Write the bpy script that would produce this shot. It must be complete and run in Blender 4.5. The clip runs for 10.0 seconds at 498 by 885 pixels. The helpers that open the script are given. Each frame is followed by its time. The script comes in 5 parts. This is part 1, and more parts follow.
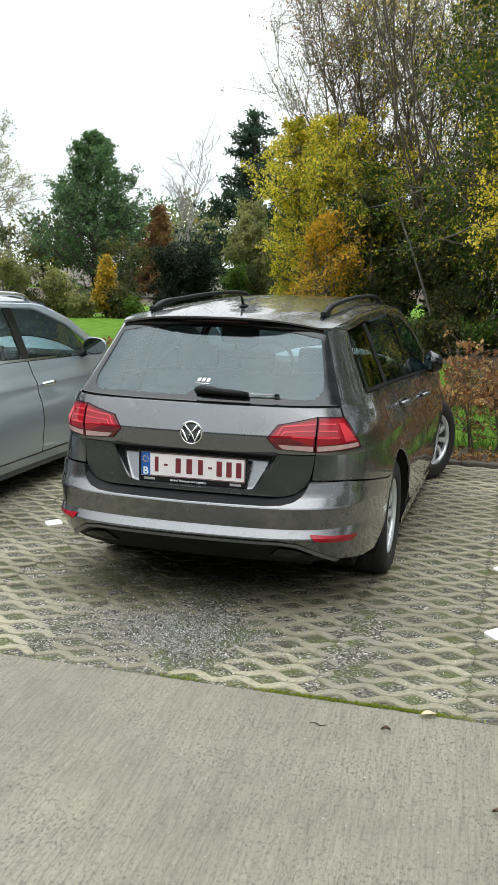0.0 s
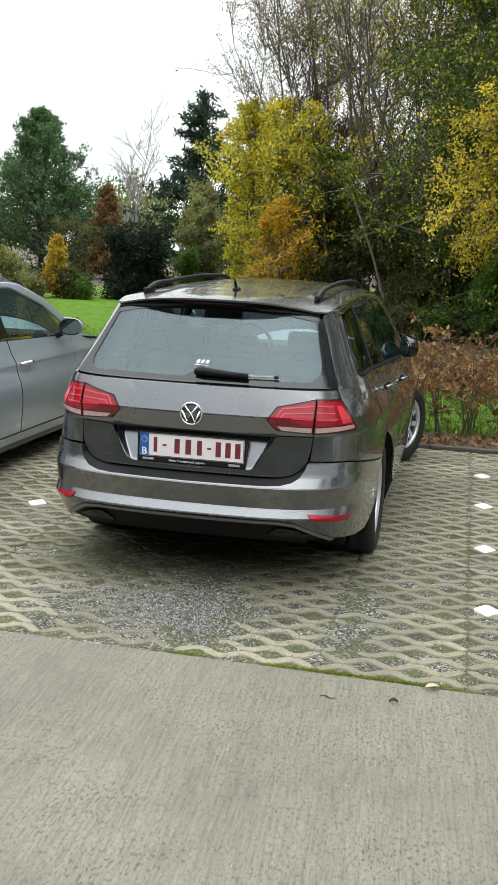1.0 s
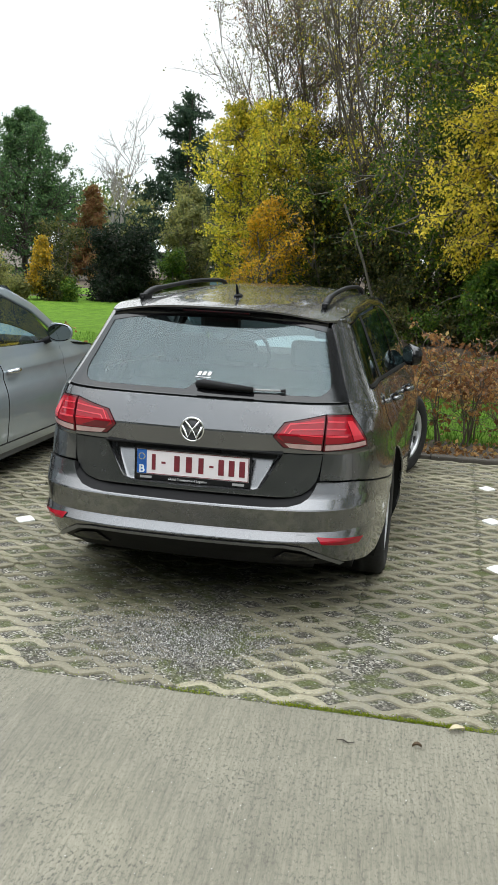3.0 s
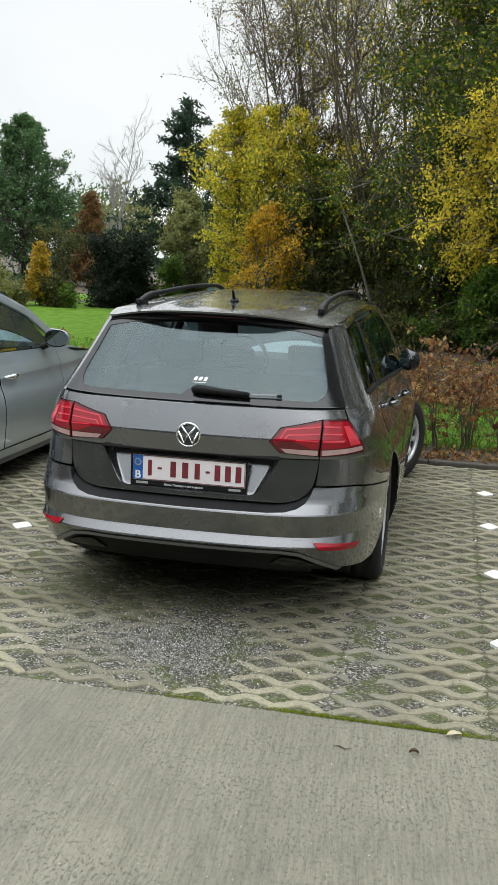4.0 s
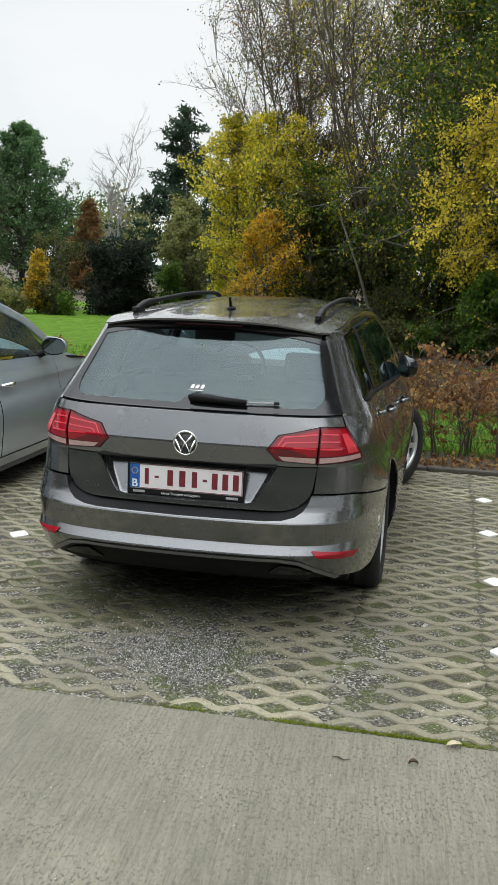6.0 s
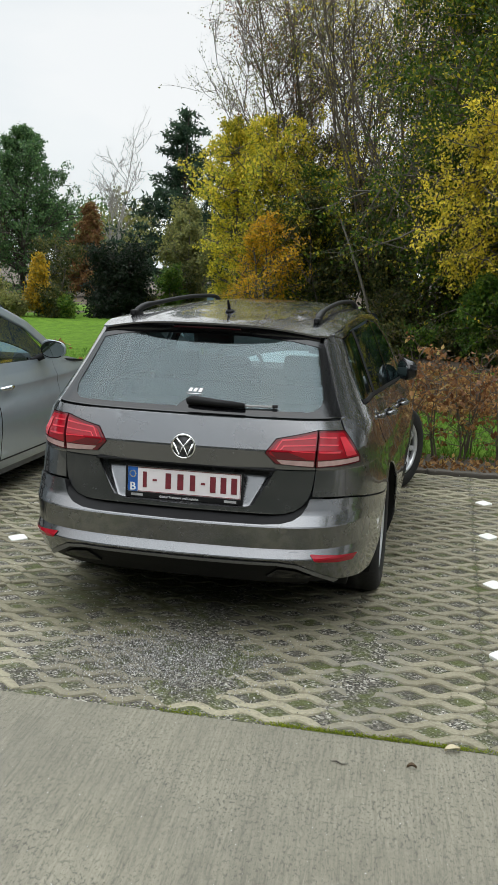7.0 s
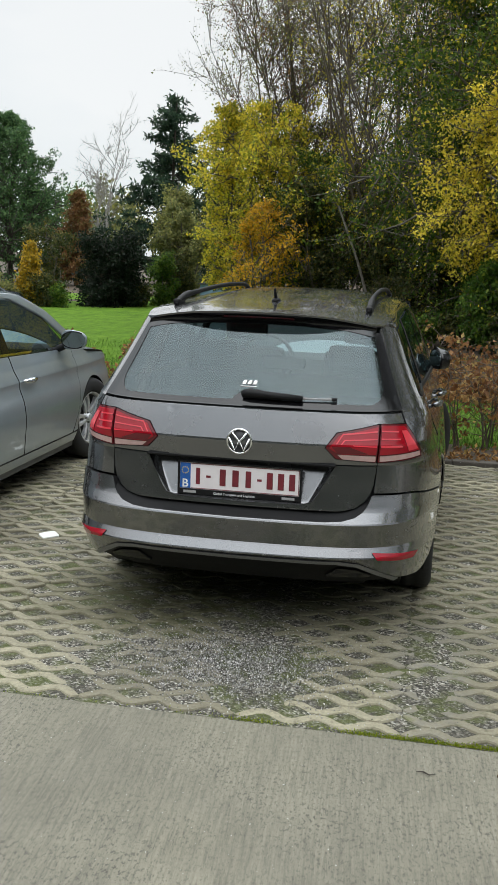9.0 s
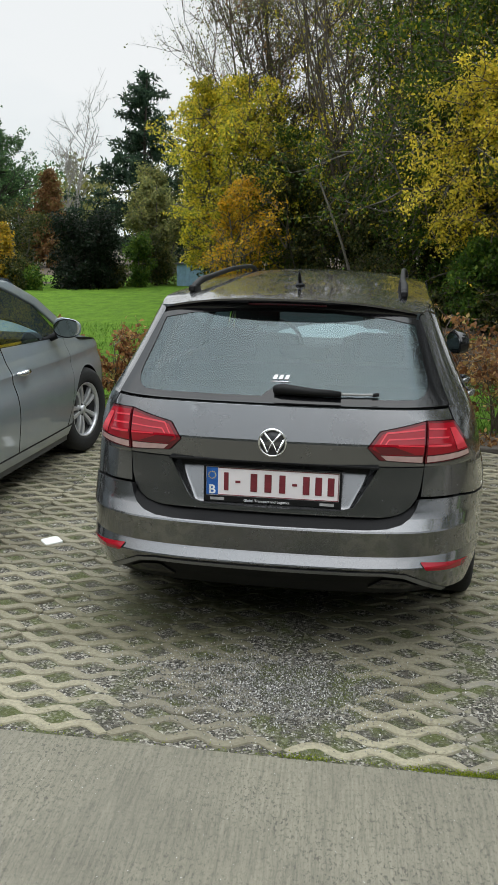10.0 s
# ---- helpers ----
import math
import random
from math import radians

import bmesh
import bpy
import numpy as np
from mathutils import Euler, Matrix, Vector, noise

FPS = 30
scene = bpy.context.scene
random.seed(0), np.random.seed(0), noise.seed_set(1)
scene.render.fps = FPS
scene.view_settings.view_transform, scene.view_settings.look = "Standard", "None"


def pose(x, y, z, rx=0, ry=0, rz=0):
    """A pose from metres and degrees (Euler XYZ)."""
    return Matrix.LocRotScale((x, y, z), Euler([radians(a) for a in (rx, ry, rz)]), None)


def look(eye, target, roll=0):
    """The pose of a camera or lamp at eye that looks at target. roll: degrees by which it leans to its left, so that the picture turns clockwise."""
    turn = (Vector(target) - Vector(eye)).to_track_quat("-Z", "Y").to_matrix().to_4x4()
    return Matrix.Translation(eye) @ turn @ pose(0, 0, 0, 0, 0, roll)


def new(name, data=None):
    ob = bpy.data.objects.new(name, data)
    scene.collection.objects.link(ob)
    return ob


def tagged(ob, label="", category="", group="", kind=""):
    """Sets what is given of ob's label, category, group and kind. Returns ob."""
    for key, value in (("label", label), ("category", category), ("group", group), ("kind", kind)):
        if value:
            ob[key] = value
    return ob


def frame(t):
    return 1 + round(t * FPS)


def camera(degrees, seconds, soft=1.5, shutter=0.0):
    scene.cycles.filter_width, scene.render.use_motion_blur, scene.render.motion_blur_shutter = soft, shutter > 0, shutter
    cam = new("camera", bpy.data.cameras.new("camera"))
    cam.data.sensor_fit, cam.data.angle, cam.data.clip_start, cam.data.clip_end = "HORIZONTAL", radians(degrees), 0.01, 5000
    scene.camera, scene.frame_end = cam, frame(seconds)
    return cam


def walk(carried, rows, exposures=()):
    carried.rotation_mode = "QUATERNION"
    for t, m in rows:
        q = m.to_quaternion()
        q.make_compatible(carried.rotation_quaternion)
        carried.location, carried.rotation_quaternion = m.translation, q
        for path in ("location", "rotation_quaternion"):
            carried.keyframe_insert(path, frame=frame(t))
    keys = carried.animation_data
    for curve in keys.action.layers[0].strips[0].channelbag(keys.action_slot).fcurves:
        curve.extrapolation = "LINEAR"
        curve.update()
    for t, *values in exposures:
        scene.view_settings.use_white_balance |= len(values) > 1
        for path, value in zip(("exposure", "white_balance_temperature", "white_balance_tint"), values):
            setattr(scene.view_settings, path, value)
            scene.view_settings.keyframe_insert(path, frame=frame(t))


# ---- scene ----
cam = camera(28.8, 10.0)
PATH = [
    (0, (1.488, -4.159, 1.636), (0.948, -2.266, 1.282), 1.3),
    (0.5, (1.369, -4.264, 1.643), (0.831, -2.37, 1.292), 1.3),
    (1, (1.249, -4.303, 1.632), (0.827, -2.386, 1.248), 2.4),
    (1.5, (1.174, -4.169, 1.627), (0.788, -2.247, 1.234), 2.8),
    (2, (1.124, -4.044, 1.639), (0.739, -2.12, 1.25), 2.7),
    (2.5, (1.086, -4.032, 1.642), (0.697, -2.108, 1.258), 2.7),
    (4, (1.1, -4.019, 1.64), (0.711, -2.092, 1.272), 2.5),
    (4.5, (1.093, -4.015, 1.635), (0.704, -2.087, 1.273), 2.5),
    (5, (1.099, -4.009, 1.641), (0.71, -2.08, 1.28), 2.4),
    (5.5, (1.102, -4.002, 1.642), (0.714, -2.072, 1.284), 2.3),
    (7, (1.114, -3.983, 1.643), (0.723, -2.053, 1.294), 2.2),
    (7.5, (1.126, -3.986, 1.641), (0.734, -2.055, 1.295), 2.1),
    (8, (1.124, -3.971, 1.635), (0.732, -2.041, 1.292), 2.1),
    (8.5, (1.014, -3.925, 1.62), (0.62, -1.994, 1.277), 2.1),
    (9, (0.773, -3.879, 1.63), (0.415, -1.947, 1.258), 2.0),
    (9.5, (0.619, -3.724, 1.618), (0.312, -1.791, 1.206), 1.4),
    (10, (0.472, -3.533, 1.638), (0.17, -1.6, 1.225), 1.2),
]
walk(cam, [(t, look(eye, target, roll)) for t, eye, target, roll in PATH],
     [(0, 0), (2.5, .03), (4, -.23), (5.5, -.28), (7, -.31), (8.5, -.32), (9.5, -.35), (10, -.37)])

from mathutils.geometry import tessellate_polygon

# ---------------------------------------------------------------- light
world = bpy.data.worlds.new("overcast_sky")
scene.world = world
world.use_nodes = True
wn, wl = world.node_tree.nodes, world.node_tree.links
wn.clear()
w_out, w_bg, w_mix = wn.new("ShaderNodeOutputWorld"), wn.new("ShaderNodeBackground"), wn.new("ShaderNodeMixRGB")
w_sky, w_co, w_noise, w_ramp = (wn.new("ShaderNodeTexSky"), wn.new("ShaderNodeTexCoord"), wn.new("ShaderNodeTexNoise"),
                                wn.new("ShaderNodeValToRGB"))
w_map = wn.new("ShaderNodeMapping")
w_sky.sky_type, w_sky.sun_disc = "NISHITA", False
w_sky.sun_elevation, w_sky.sun_rotation = radians(66), radians(137)
w_map.inputs["Scale"].default_value = (1, 1, 3.2)
w_noise.inputs["Scale"].default_value, w_noise.inputs["Detail"].default_value = 1.7, 5
w_ramp.color_ramp.elements[0].position, w_ramp.color_ramp.elements[1].position = 0.36, 0.62
w_ramp.color_ramp.elements[0].color = (8.0, 8.75, 9.1, 1)
w_ramp.color_ramp.elements[1].color = (9.9, 10.1, 10.1, 1)
w_mix.inputs["Fac"].default_value = 0.9
w_bg.inputs["Strength"].default_value = 0.102
wl.new(w_co.outputs["Generated"], w_map.inputs["Vector"])
wl.new(w_map.outputs["Vector"], w_noise.inputs["Vector"])
wl.new(w_noise.outputs["Fac"], w_ramp.inputs["Fac"])
wl.new(w_sky.outputs["Color"], w_mix.inputs["Color1"])
wl.new(w_ramp.outputs["Color"], w_mix.inputs["Color2"])
# an overcast sky is brighter overhead than near the horizon
w_sep, w_range, w_mul = wn.new("ShaderNodeSeparateXYZ"), wn.new("ShaderNodeMapRange"), wn.new("ShaderNodeMixRGB")
w_range.interpolation_type = "SMOOTHSTEP"
for key, value in (("From Min", 0.28), ("From Max", 0.95), ("To Min", 1.2), ("To Max", 4.5)):
    w_range.inputs[key].default_value = value
w_mul.blend_type, w_mul.inputs["Fac"].default_value = "MULTIPLY", 1.0
wl.new(w_co.outputs["Generated"], w_sep.inputs["Vector"])
wl.new(w_sep.outputs["Z"], w_range.inputs["Value"])
wl.new(w_mix.outputs["Color"], w_mul.inputs["Color1"])
wl.new(w_range.outputs["Result"], w_mul.inputs["Color2"])
wl.new(w_mul.outputs["Color"], w_bg.inputs["Color"])
wl.new(w_bg.outputs["Background"], w_out.inputs["Surface"])

sun = new("sun", bpy.data.lights.new("sun", "SUN"))
sun.data.energy, sun.data.angle, sun.data.color = 0.25, radians(60), (1.0, 0.96, 0.9)
sun.matrix_world = look((5, -5.4, 16.5), (0, 0, 0))


# ---------------------------------------------------------------- materials
class Mat:
    """A small node-tree builder round one Principled shader."""

    def __init__(self, name, color, rough=0.6, metal=0.0, **extra):
        self.m = bpy.data.materials.new(name)
        self.m.use_nodes = True
        self.t = self.m.node_tree
        self.b = self.t.nodes["Principled BSDF"]
        self.b.inputs["Base Color"].default_value = (*color, 1)
        self.b.inputs["Roughness"].default_value = rough
        self.b.inputs["Metallic"].default_value = metal
        for k, v in extra.items():
            self.b.inputs[k.replace("_", " ")].default_value = v
        self.co = None

    def node(self, kind, **ins):
        n = self.t.nodes.new(kind)
        for k, v in ins.items():
            n.inputs[k].default_value = v
        return n

    def link(self, a, b):
        self.t.links.new(a, b)

    def coords(self, scale=(1, 1, 1), space="Object"):
        c, m = self.node("ShaderNodeTexCoord"), self.node("ShaderNodeMapping")
        m.inputs["Scale"].default_value = scale
        self.link(c.outputs[space], m.inputs["Vector"])
        return m.outputs["Vector"]

    def world(self, scale=(1, 1, 1)):
        c, m = self.node("ShaderNodeNewGeometry"), self.node("ShaderNodeMapping")
        m.inputs["Scale"].default_value = scale
        self.link(c.outputs["Position"], m.inputs["Vector"])
        return m.outputs["Vector"]

    def noise(self, scale, vec, detail=4, rough=0.55):
        n = self.node("ShaderNodeTexNoise", Scale=scale, Detail=detail, Roughness=rough)
        self.link(vec, n.inputs["Vector"])
        return n.outputs["Fac"]

    def voronoi(self, scale, vec, out="Color"):
        n = self.node("ShaderNodeTexVoronoi", Scale=scale)
        self.link(vec, n.inputs["Vector"])
        return n.outputs[out]

    def ramp(self, fac, *stops):
        n = self.node("ShaderNodeValToRGB")
        e = n.color_ramp.elements
        while len(e) < len(stops):
            e.new(0.5)
        for el, (p, c) in zip(e, stops):
            el.position = p
            el.color = (c, c, c, 1) if isinstance(c, (int, float)) else (*c, 1)
        self.link(fac, n.inputs["Fac"])
        return n.outputs["Color"]

    def mix(self, fac, a, b, mode="MIX"):
        n = self.node("ShaderNodeMixRGB")
        n.blend_type = mode
        for v, s in ((fac, "Fac"), (a, "Color1"), (b, "Color2")):
            if isinstance(v, (int, float)):
                n.inputs[s].default_value = v if s == "Fac" else (v, v, v, 1)
            elif isinstance(v, tuple):
                n.inputs[s].default_value = (*v, 1)
            else:
                self.link(v, n.inputs[s])
        return n.outputs["Color"]

    def color(self, out):
        self.link(out, self.b.inputs["Base Color"])
        return self

    def rough(self, out):
        self.link(out, self.b.inputs["Roughness"])
        return self

    def bump(self, height, strength=0.3, distance=0.01):
        n = self.node("ShaderNodeBump", Strength=strength, Distance=distance)
        self.link(height, n.inputs["Height"])
        self.link(n.outputs["Normal"], self.b.inputs["Normal"])
        return self


def paint(name, color, metal, rough, dirt=0.12):
    k = Mat(name, color, rough, metal, Coat_Weight=1.0, Coat_Roughness=0.05)
    v = k.coords()
    flake = k.mix(0.25, color, k.ramp(k.voronoi(900, v), (0, tuple(c * 0.6 for c in color)), (1, tuple(min(1, c * 1.7) for c in color))))
    film = k.ramp(k.noise(3.0, v, 6), (0.45, 0), (0.75, dirt))
    k.color(k.mix(film, flake, (0.20, 0.19, 0.17)))
    k.rough(k.ramp(k.noise(9, v, 5), (0.3, rough), (0.8, rough + 0.12)))
    spots = k.ramp(k.noise(60, v, 2), (0.60, 0.03), (0.72, 0.10))
    k.link(spots, k.b.inputs["Coat Roughness"])
    return k.m


def wet_paint(name, color):
    """Roof paint with beads of drizzle on it."""
    k = Mat(name, color, 0.24, 0.9, Coat_Weight=1.0, Coat_Roughness=0.03)
    v = k.coords()
    k.color(k.mix(k.ramp(k.noise(4, v, 5), (.45, 0), (.75, .12)), color, (0.20, 0.19, 0.17)))
    beads = k.ramp(k.voronoi(75, v, "Distance"), (.0, 1), (.34, 0))
    wet = k.ramp(k.noise(3.5, v, 4), (.46, 0), (.58, 1))
    h = k.mix(1.0, beads, wet, "MULTIPLY")
    n = k.node("ShaderNodeBump", Strength=.8, Distance=.004)
    k.link(h, n.inputs["Height"])
    k.link(n.outputs["Normal"], k.b.inputs["Coat Normal"])
    return k.m


def plain(name, color, rough=0.5, metal=0.0, grain=40, vary=0.25, bump=0.15, **extra):
    k = Mat(name, color, rough, metal, **extra)
    v = k.coords()
    n = k.noise(grain, v, 5)
    k.color(k.ramp(n, (0.25, tuple(c * (1 - vary) for c in color)), (0.75, tuple(min(1, c * (1 + vary)) for c in color))))
    if bump:
        k.bump(n, bump, 0.004)
    return k.m


def glass(name, tint, gloss=0.06, mist=0.015):
    k = Mat(name, tint, 0.02)
    tr, gl, fr, mx = (k.node("ShaderNodeBsdfTransparent"), k.node("ShaderNodeBsdfGlossy", Roughness=mist),
                      k.node("ShaderNodeFresnel", IOR=1.5), k.node("ShaderNodeMixShader"))
    tr.inputs["Color"].default_value = (*tint, 1)
    gl.inputs["Color"].default_value = (0.80, 0.95, 0.99, 1)
    add = k.node("ShaderNodeMath")
    add.operation = "ADD"
    add.inputs[1].default_value = gloss
    k.link(fr.outputs["Fac"], add.inputs[0])
    k.link(add.outputs[0], mx.inputs["Fac"])
    k.link(tr.outputs[0], mx.inputs[1])
    k.link(gl.outputs[0], mx.inputs[2])
    k.link(mx.outputs[0], k.t.nodes["Material Output"].inputs["Surface"])
    return k.m


def leafy(name, *stops, rough=0.5, trans=0.52):
    """Leaves: one colour a leaf, picked along the stops."""
    k = Mat(name, stops[0][1], rough, Specular_IOR_Level=0.25)
    g = k.node("ShaderNodeNewGeometry")
    c = k.ramp(g.outputs["Random Per Island"], *stops)
    big = k.ramp(k.noise(0.9, k.world(), 3), (0.3, 0.72), (0.7, 1.15))
    c = k.mix(1.0, c, big, "MULTIPLY")
    k.color(c)
    tl, mx = k.node("ShaderNodeBsdfTranslucent"), k.node("ShaderNodeMixShader", Fac=trans)
    k.link(c, tl.inputs["Color"])
    k.link(k.b.outputs[0], mx.inputs[1])
    k.link(tl.outputs[0], mx.inputs[2])
    k.link(mx.outputs[0], k.t.nodes["Material Output"].inputs["Surface"])
    return k.m


def bark(name, a, b, scale=14):
    k = Mat(name, a, 0.9)
    v = k.coords((1, 1, 0.25))
    n = k.noise(scale, v, 6, 0.7)
    k.color(k.ramp(n, (0.3, a), (0.7, b))).bump(n, 0.6, 0.02)
    return k.m


GREY = paint("dark_grey_paint", (0.158, 0.160, 0.166), 0.9, 0.205, 0.04)
WETGREY = wet_paint("wet_dark_grey_paint", (0.105, 0.106, 0.110))
SILVER = paint("silver_grey_paint", (0.29, 0.335, 0.365), 0.42, 0.32, 0.05)
BLACK = plain("black_plastic", (0.007, 0.007, 0.0075), 0.55, grain=160, Specular_IOR_Level=0.22)
GLOSSBLACK = plain("gloss_black", (0.006, 0.006, 0.007), 0.12, bump=0)
RUBBER = plain("tyre_rubber", (0.016, 0.016, 0.016), 0.85, grain=70, vary=0.4)
ALLOY = plain("silver_alloy", (0.66, 0.67, 0.69), 0.34, 0.55, grain=30, vary=0.08, bump=0)
DARKALLOY = plain("dark_alloy", (0.05, 0.05, 0.052), 0.4, 0.6, bump=0.03)
MIRROR = plain("mirror_glass", (0.60, 0.64, 0.66), 0.03, 1.0, bump=0, vary=0.02)
CHROME = plain("chrome", (0.82, 0.83, 0.84), 0.08, 1.0, grain=6, vary=0.04, bump=0)
REARGLASS = glass("tinted_rear_glass", (0.60, 0.70, 0.70), 0.028, 0.09)
SIDEGLASS = glass("side_glass", (0.30, 0.36, 0.34), 0.02)
PALEGLASS = glass("pale_side_glass", (0.58, 0.66, 0.64), 0.02)
FRONTGLASS = glass("windscreen_glass", (0.72, 0.78, 0.76), 0.03)
GREYSILL = plain("grey_sill_plastic", (0.06, 0.063, 0.066), 0.5, grain=60)
INTERIOR = plain("dark_upholstery", (0.035, 0.036, 0.038), 0.9, grain=90)
PALETRIM = plain("pale_cabin_trim", (0.35, 0.36, 0.35), 0.9, grain=60, vary=0.1)
REDLENS = plain("red_lens", (0.31, 0.002, 0.012), 0.15, grain=8, vary=0.15, bump=0, Coat_Weight=0.15)
DARKLENS = plain("dark_red_lens", (0.11, 0.004, 0.009), 0.12, grain=8, vary=0.15, bump=0, Coat_Weight=0.3)
BRIGHTLENS = plain("bright_red_lens", (0.66, 0.045, 0.065), 0.15, grain=12, vary=0.15, bump=0, Coat_Weight=0.15)
CLEARLENS = plain("clear_lens", (0.46, 0.30, 0.285), 0.10, grain=30, vary=0.15, bump=0, Coat_Weight=1.0)
PLATEWHITE = plain("plate_white", (0.74, 0.70, 0.71), 0.35, grain=12, vary=0.06, bump=0)
PLATERED = plain("plate_maroon", (0.16, 0.018, 0.028), 0.4, bump=0)
PLATEBLUE = plain("plate_blue", (0.012, 0.10, 0.38), 0.4, bump=0)
WHITEPRINT = plain("white_print", (0.75, 0.76, 0.76), 0.5, bump=0)
GREYPRINT = plain("grey_print", (0.33, 0.33, 0.33), 0.5, bump=0)


# ---------------------------------------------------------------- mesh helpers
def mesh_object(name, verts, faces, mat, parent=None, label="", smooth=False):
    me = bpy.data.meshes.new(name)
    me.from_pydata(verts, [], faces)
    me.materials.append(mat)
    if smooth:
        me.polygons.foreach_set("use_smooth", [True] * len(me.polygons))
    me.update()
    ob = new(name, me)
    if parent:
        ob.parent = parent
    if label:
        ob["label"] = label
    return ob


def part(name, bm, mat, parent=None, label="", smooth=True):
    """Links a bmesh as one mesh object under a thing or a part."""
    me = bpy.data.meshes.new(name)
    for f in bm.faces:
        f.smooth = smooth
    bm.to_mesh(me)
    bm.free()
    me.materials.append(mat)
    ob = new(name, me)
    if parent:
        ob.parent = parent
    if label:
        ob["label"] = label
    return ob


def empty(name, m=None):
    ob = new(name)
    ob.empty_display_size = 0.2
    if m is not None:
        ob.matrix_world = m
    return ob


def add_box(bm, x0, x1, y0, y1, z0, z1, bevel=0.0, seg=2):
    r = bmesh.ops.create_cube(bm, size=1.0)
    vs = r["verts"]
    for v in vs:
        v.co = Vector(((x0 + x1) / 2 + v.co.x * (x1 - x0), (y0 + y1) / 2 + v.co.y * (y1 - y0), (z0 + z1) / 2 + v.co.z * (z1 - z0)))
    if bevel:
        es = {e for v in vs for e in v.link_edges}
        bmesh.ops.bevel(bm, geom=list(es), offset=bevel, segments=seg, affect="EDGES", profile=0.6)
    return bm


def box(name, x0, x1, y0, y1, z0, z1, mat, parent=None, label="", bevel=0.004):
    return part(name, add_box(bmesh.new(), x0, x1, y0, y1, z0, z1, bevel), mat, parent, label, smooth=False)


def add_tube(bm, pts, radii, sides=8, caps=True):
    """A tube along a line of points, tapering by its radii."""
    pts = [Vector(p) for p in pts]
    rings = []
    for i, p in enumerate(pts):
        d = (pts[min(i + 1, len(pts) - 1)] - pts[max(i - 1, 0)]).normalized()
        a = d.orthogonal().normalized() if i == 0 else (last - d * last.dot(d)).normalized()
        last = a
        b = d.cross(a)
        r = radii[i] if isinstance(radii, (list, tuple)) else radii
        rings.append([bm.verts.new(p + (a * math.cos(2 * math.pi * k / sides) + b * math.sin(2 * math.pi * k / sides)) * r) for k in range(sides)])
    for r0, r1 in zip(rings, rings[1:]):
        for k in range(sides):
            bm.faces.new((r0[k], r0[(k + 1) % sides], r1[(k + 1) % sides], r1[k]))
    if caps:
        bm.faces.new(rings[0][::-1])
        bm.faces.new(rings[-1])
    return bm


def add_lathe(bm, profile, sides=48):
    """Turns a closed (radius, x) profile round the x axis."""
    rings = [[bm.verts.new((x, r * math.cos(2 * math.pi * k / sides), r * math.sin(2 * math.pi * k / sides))) for r, x in profile] for k in range(sides)]
    n = len(profile)
    for k in range(sides):
        a, b = rings[k], rings[(k + 1) % sides]
        for i in range(n - 1):
            bm.faces.new((a[i], b[i], b[i + 1], a[i + 1]))
    bmesh.ops.recalc_face_normals(bm, faces=bm.faces)
    return bm


def rounded(poly, r, n=4):
    """Rounds the corners of a closed outline by about r."""
    out = []
    m = len(poly)
    for i in range(m):
        p0, p, p1 = Vector(poly[i - 1]), Vector(poly[i]), Vector(poly[(i + 1) % m])
        a = p + (p0 - p).normalized() * min(r, (p0 - p).length * 0.45)
        b = p + (p1 - p).normalized() * min(r, (p1 - p).length * 0.45)
        for k in range(n + 1):
            t = k / n
            out.append(tuple(a * (1 - t) ** 2 + p * 2 * t * (1 - t) + b * t * t))
    return out


def smooth_curve(pts):
    """A smooth function through (x, y) pairs."""
    xs, ys = np.array([p[0] for p in pts], float), np.array([p[1] for p in pts], float)
    d = np.gradient(ys, xs)

    def f(x):
        x = min(max(x, xs[0]), xs[-1])
        i = min(max(int(np.searchsorted(xs, x)) - 1, 0), len(xs) - 2)
        h = xs[i + 1] - xs[i]
        t = (x - xs[i]) / h
        return float(ys[i] * (1 + 2 * t) * (1 - t) ** 2 + d[i] * h * t * (1 - t) ** 2 + ys[i + 1] * t * t * (3 - 2 * t) + d[i + 1] * h * t * t * (t - 1))

    return f


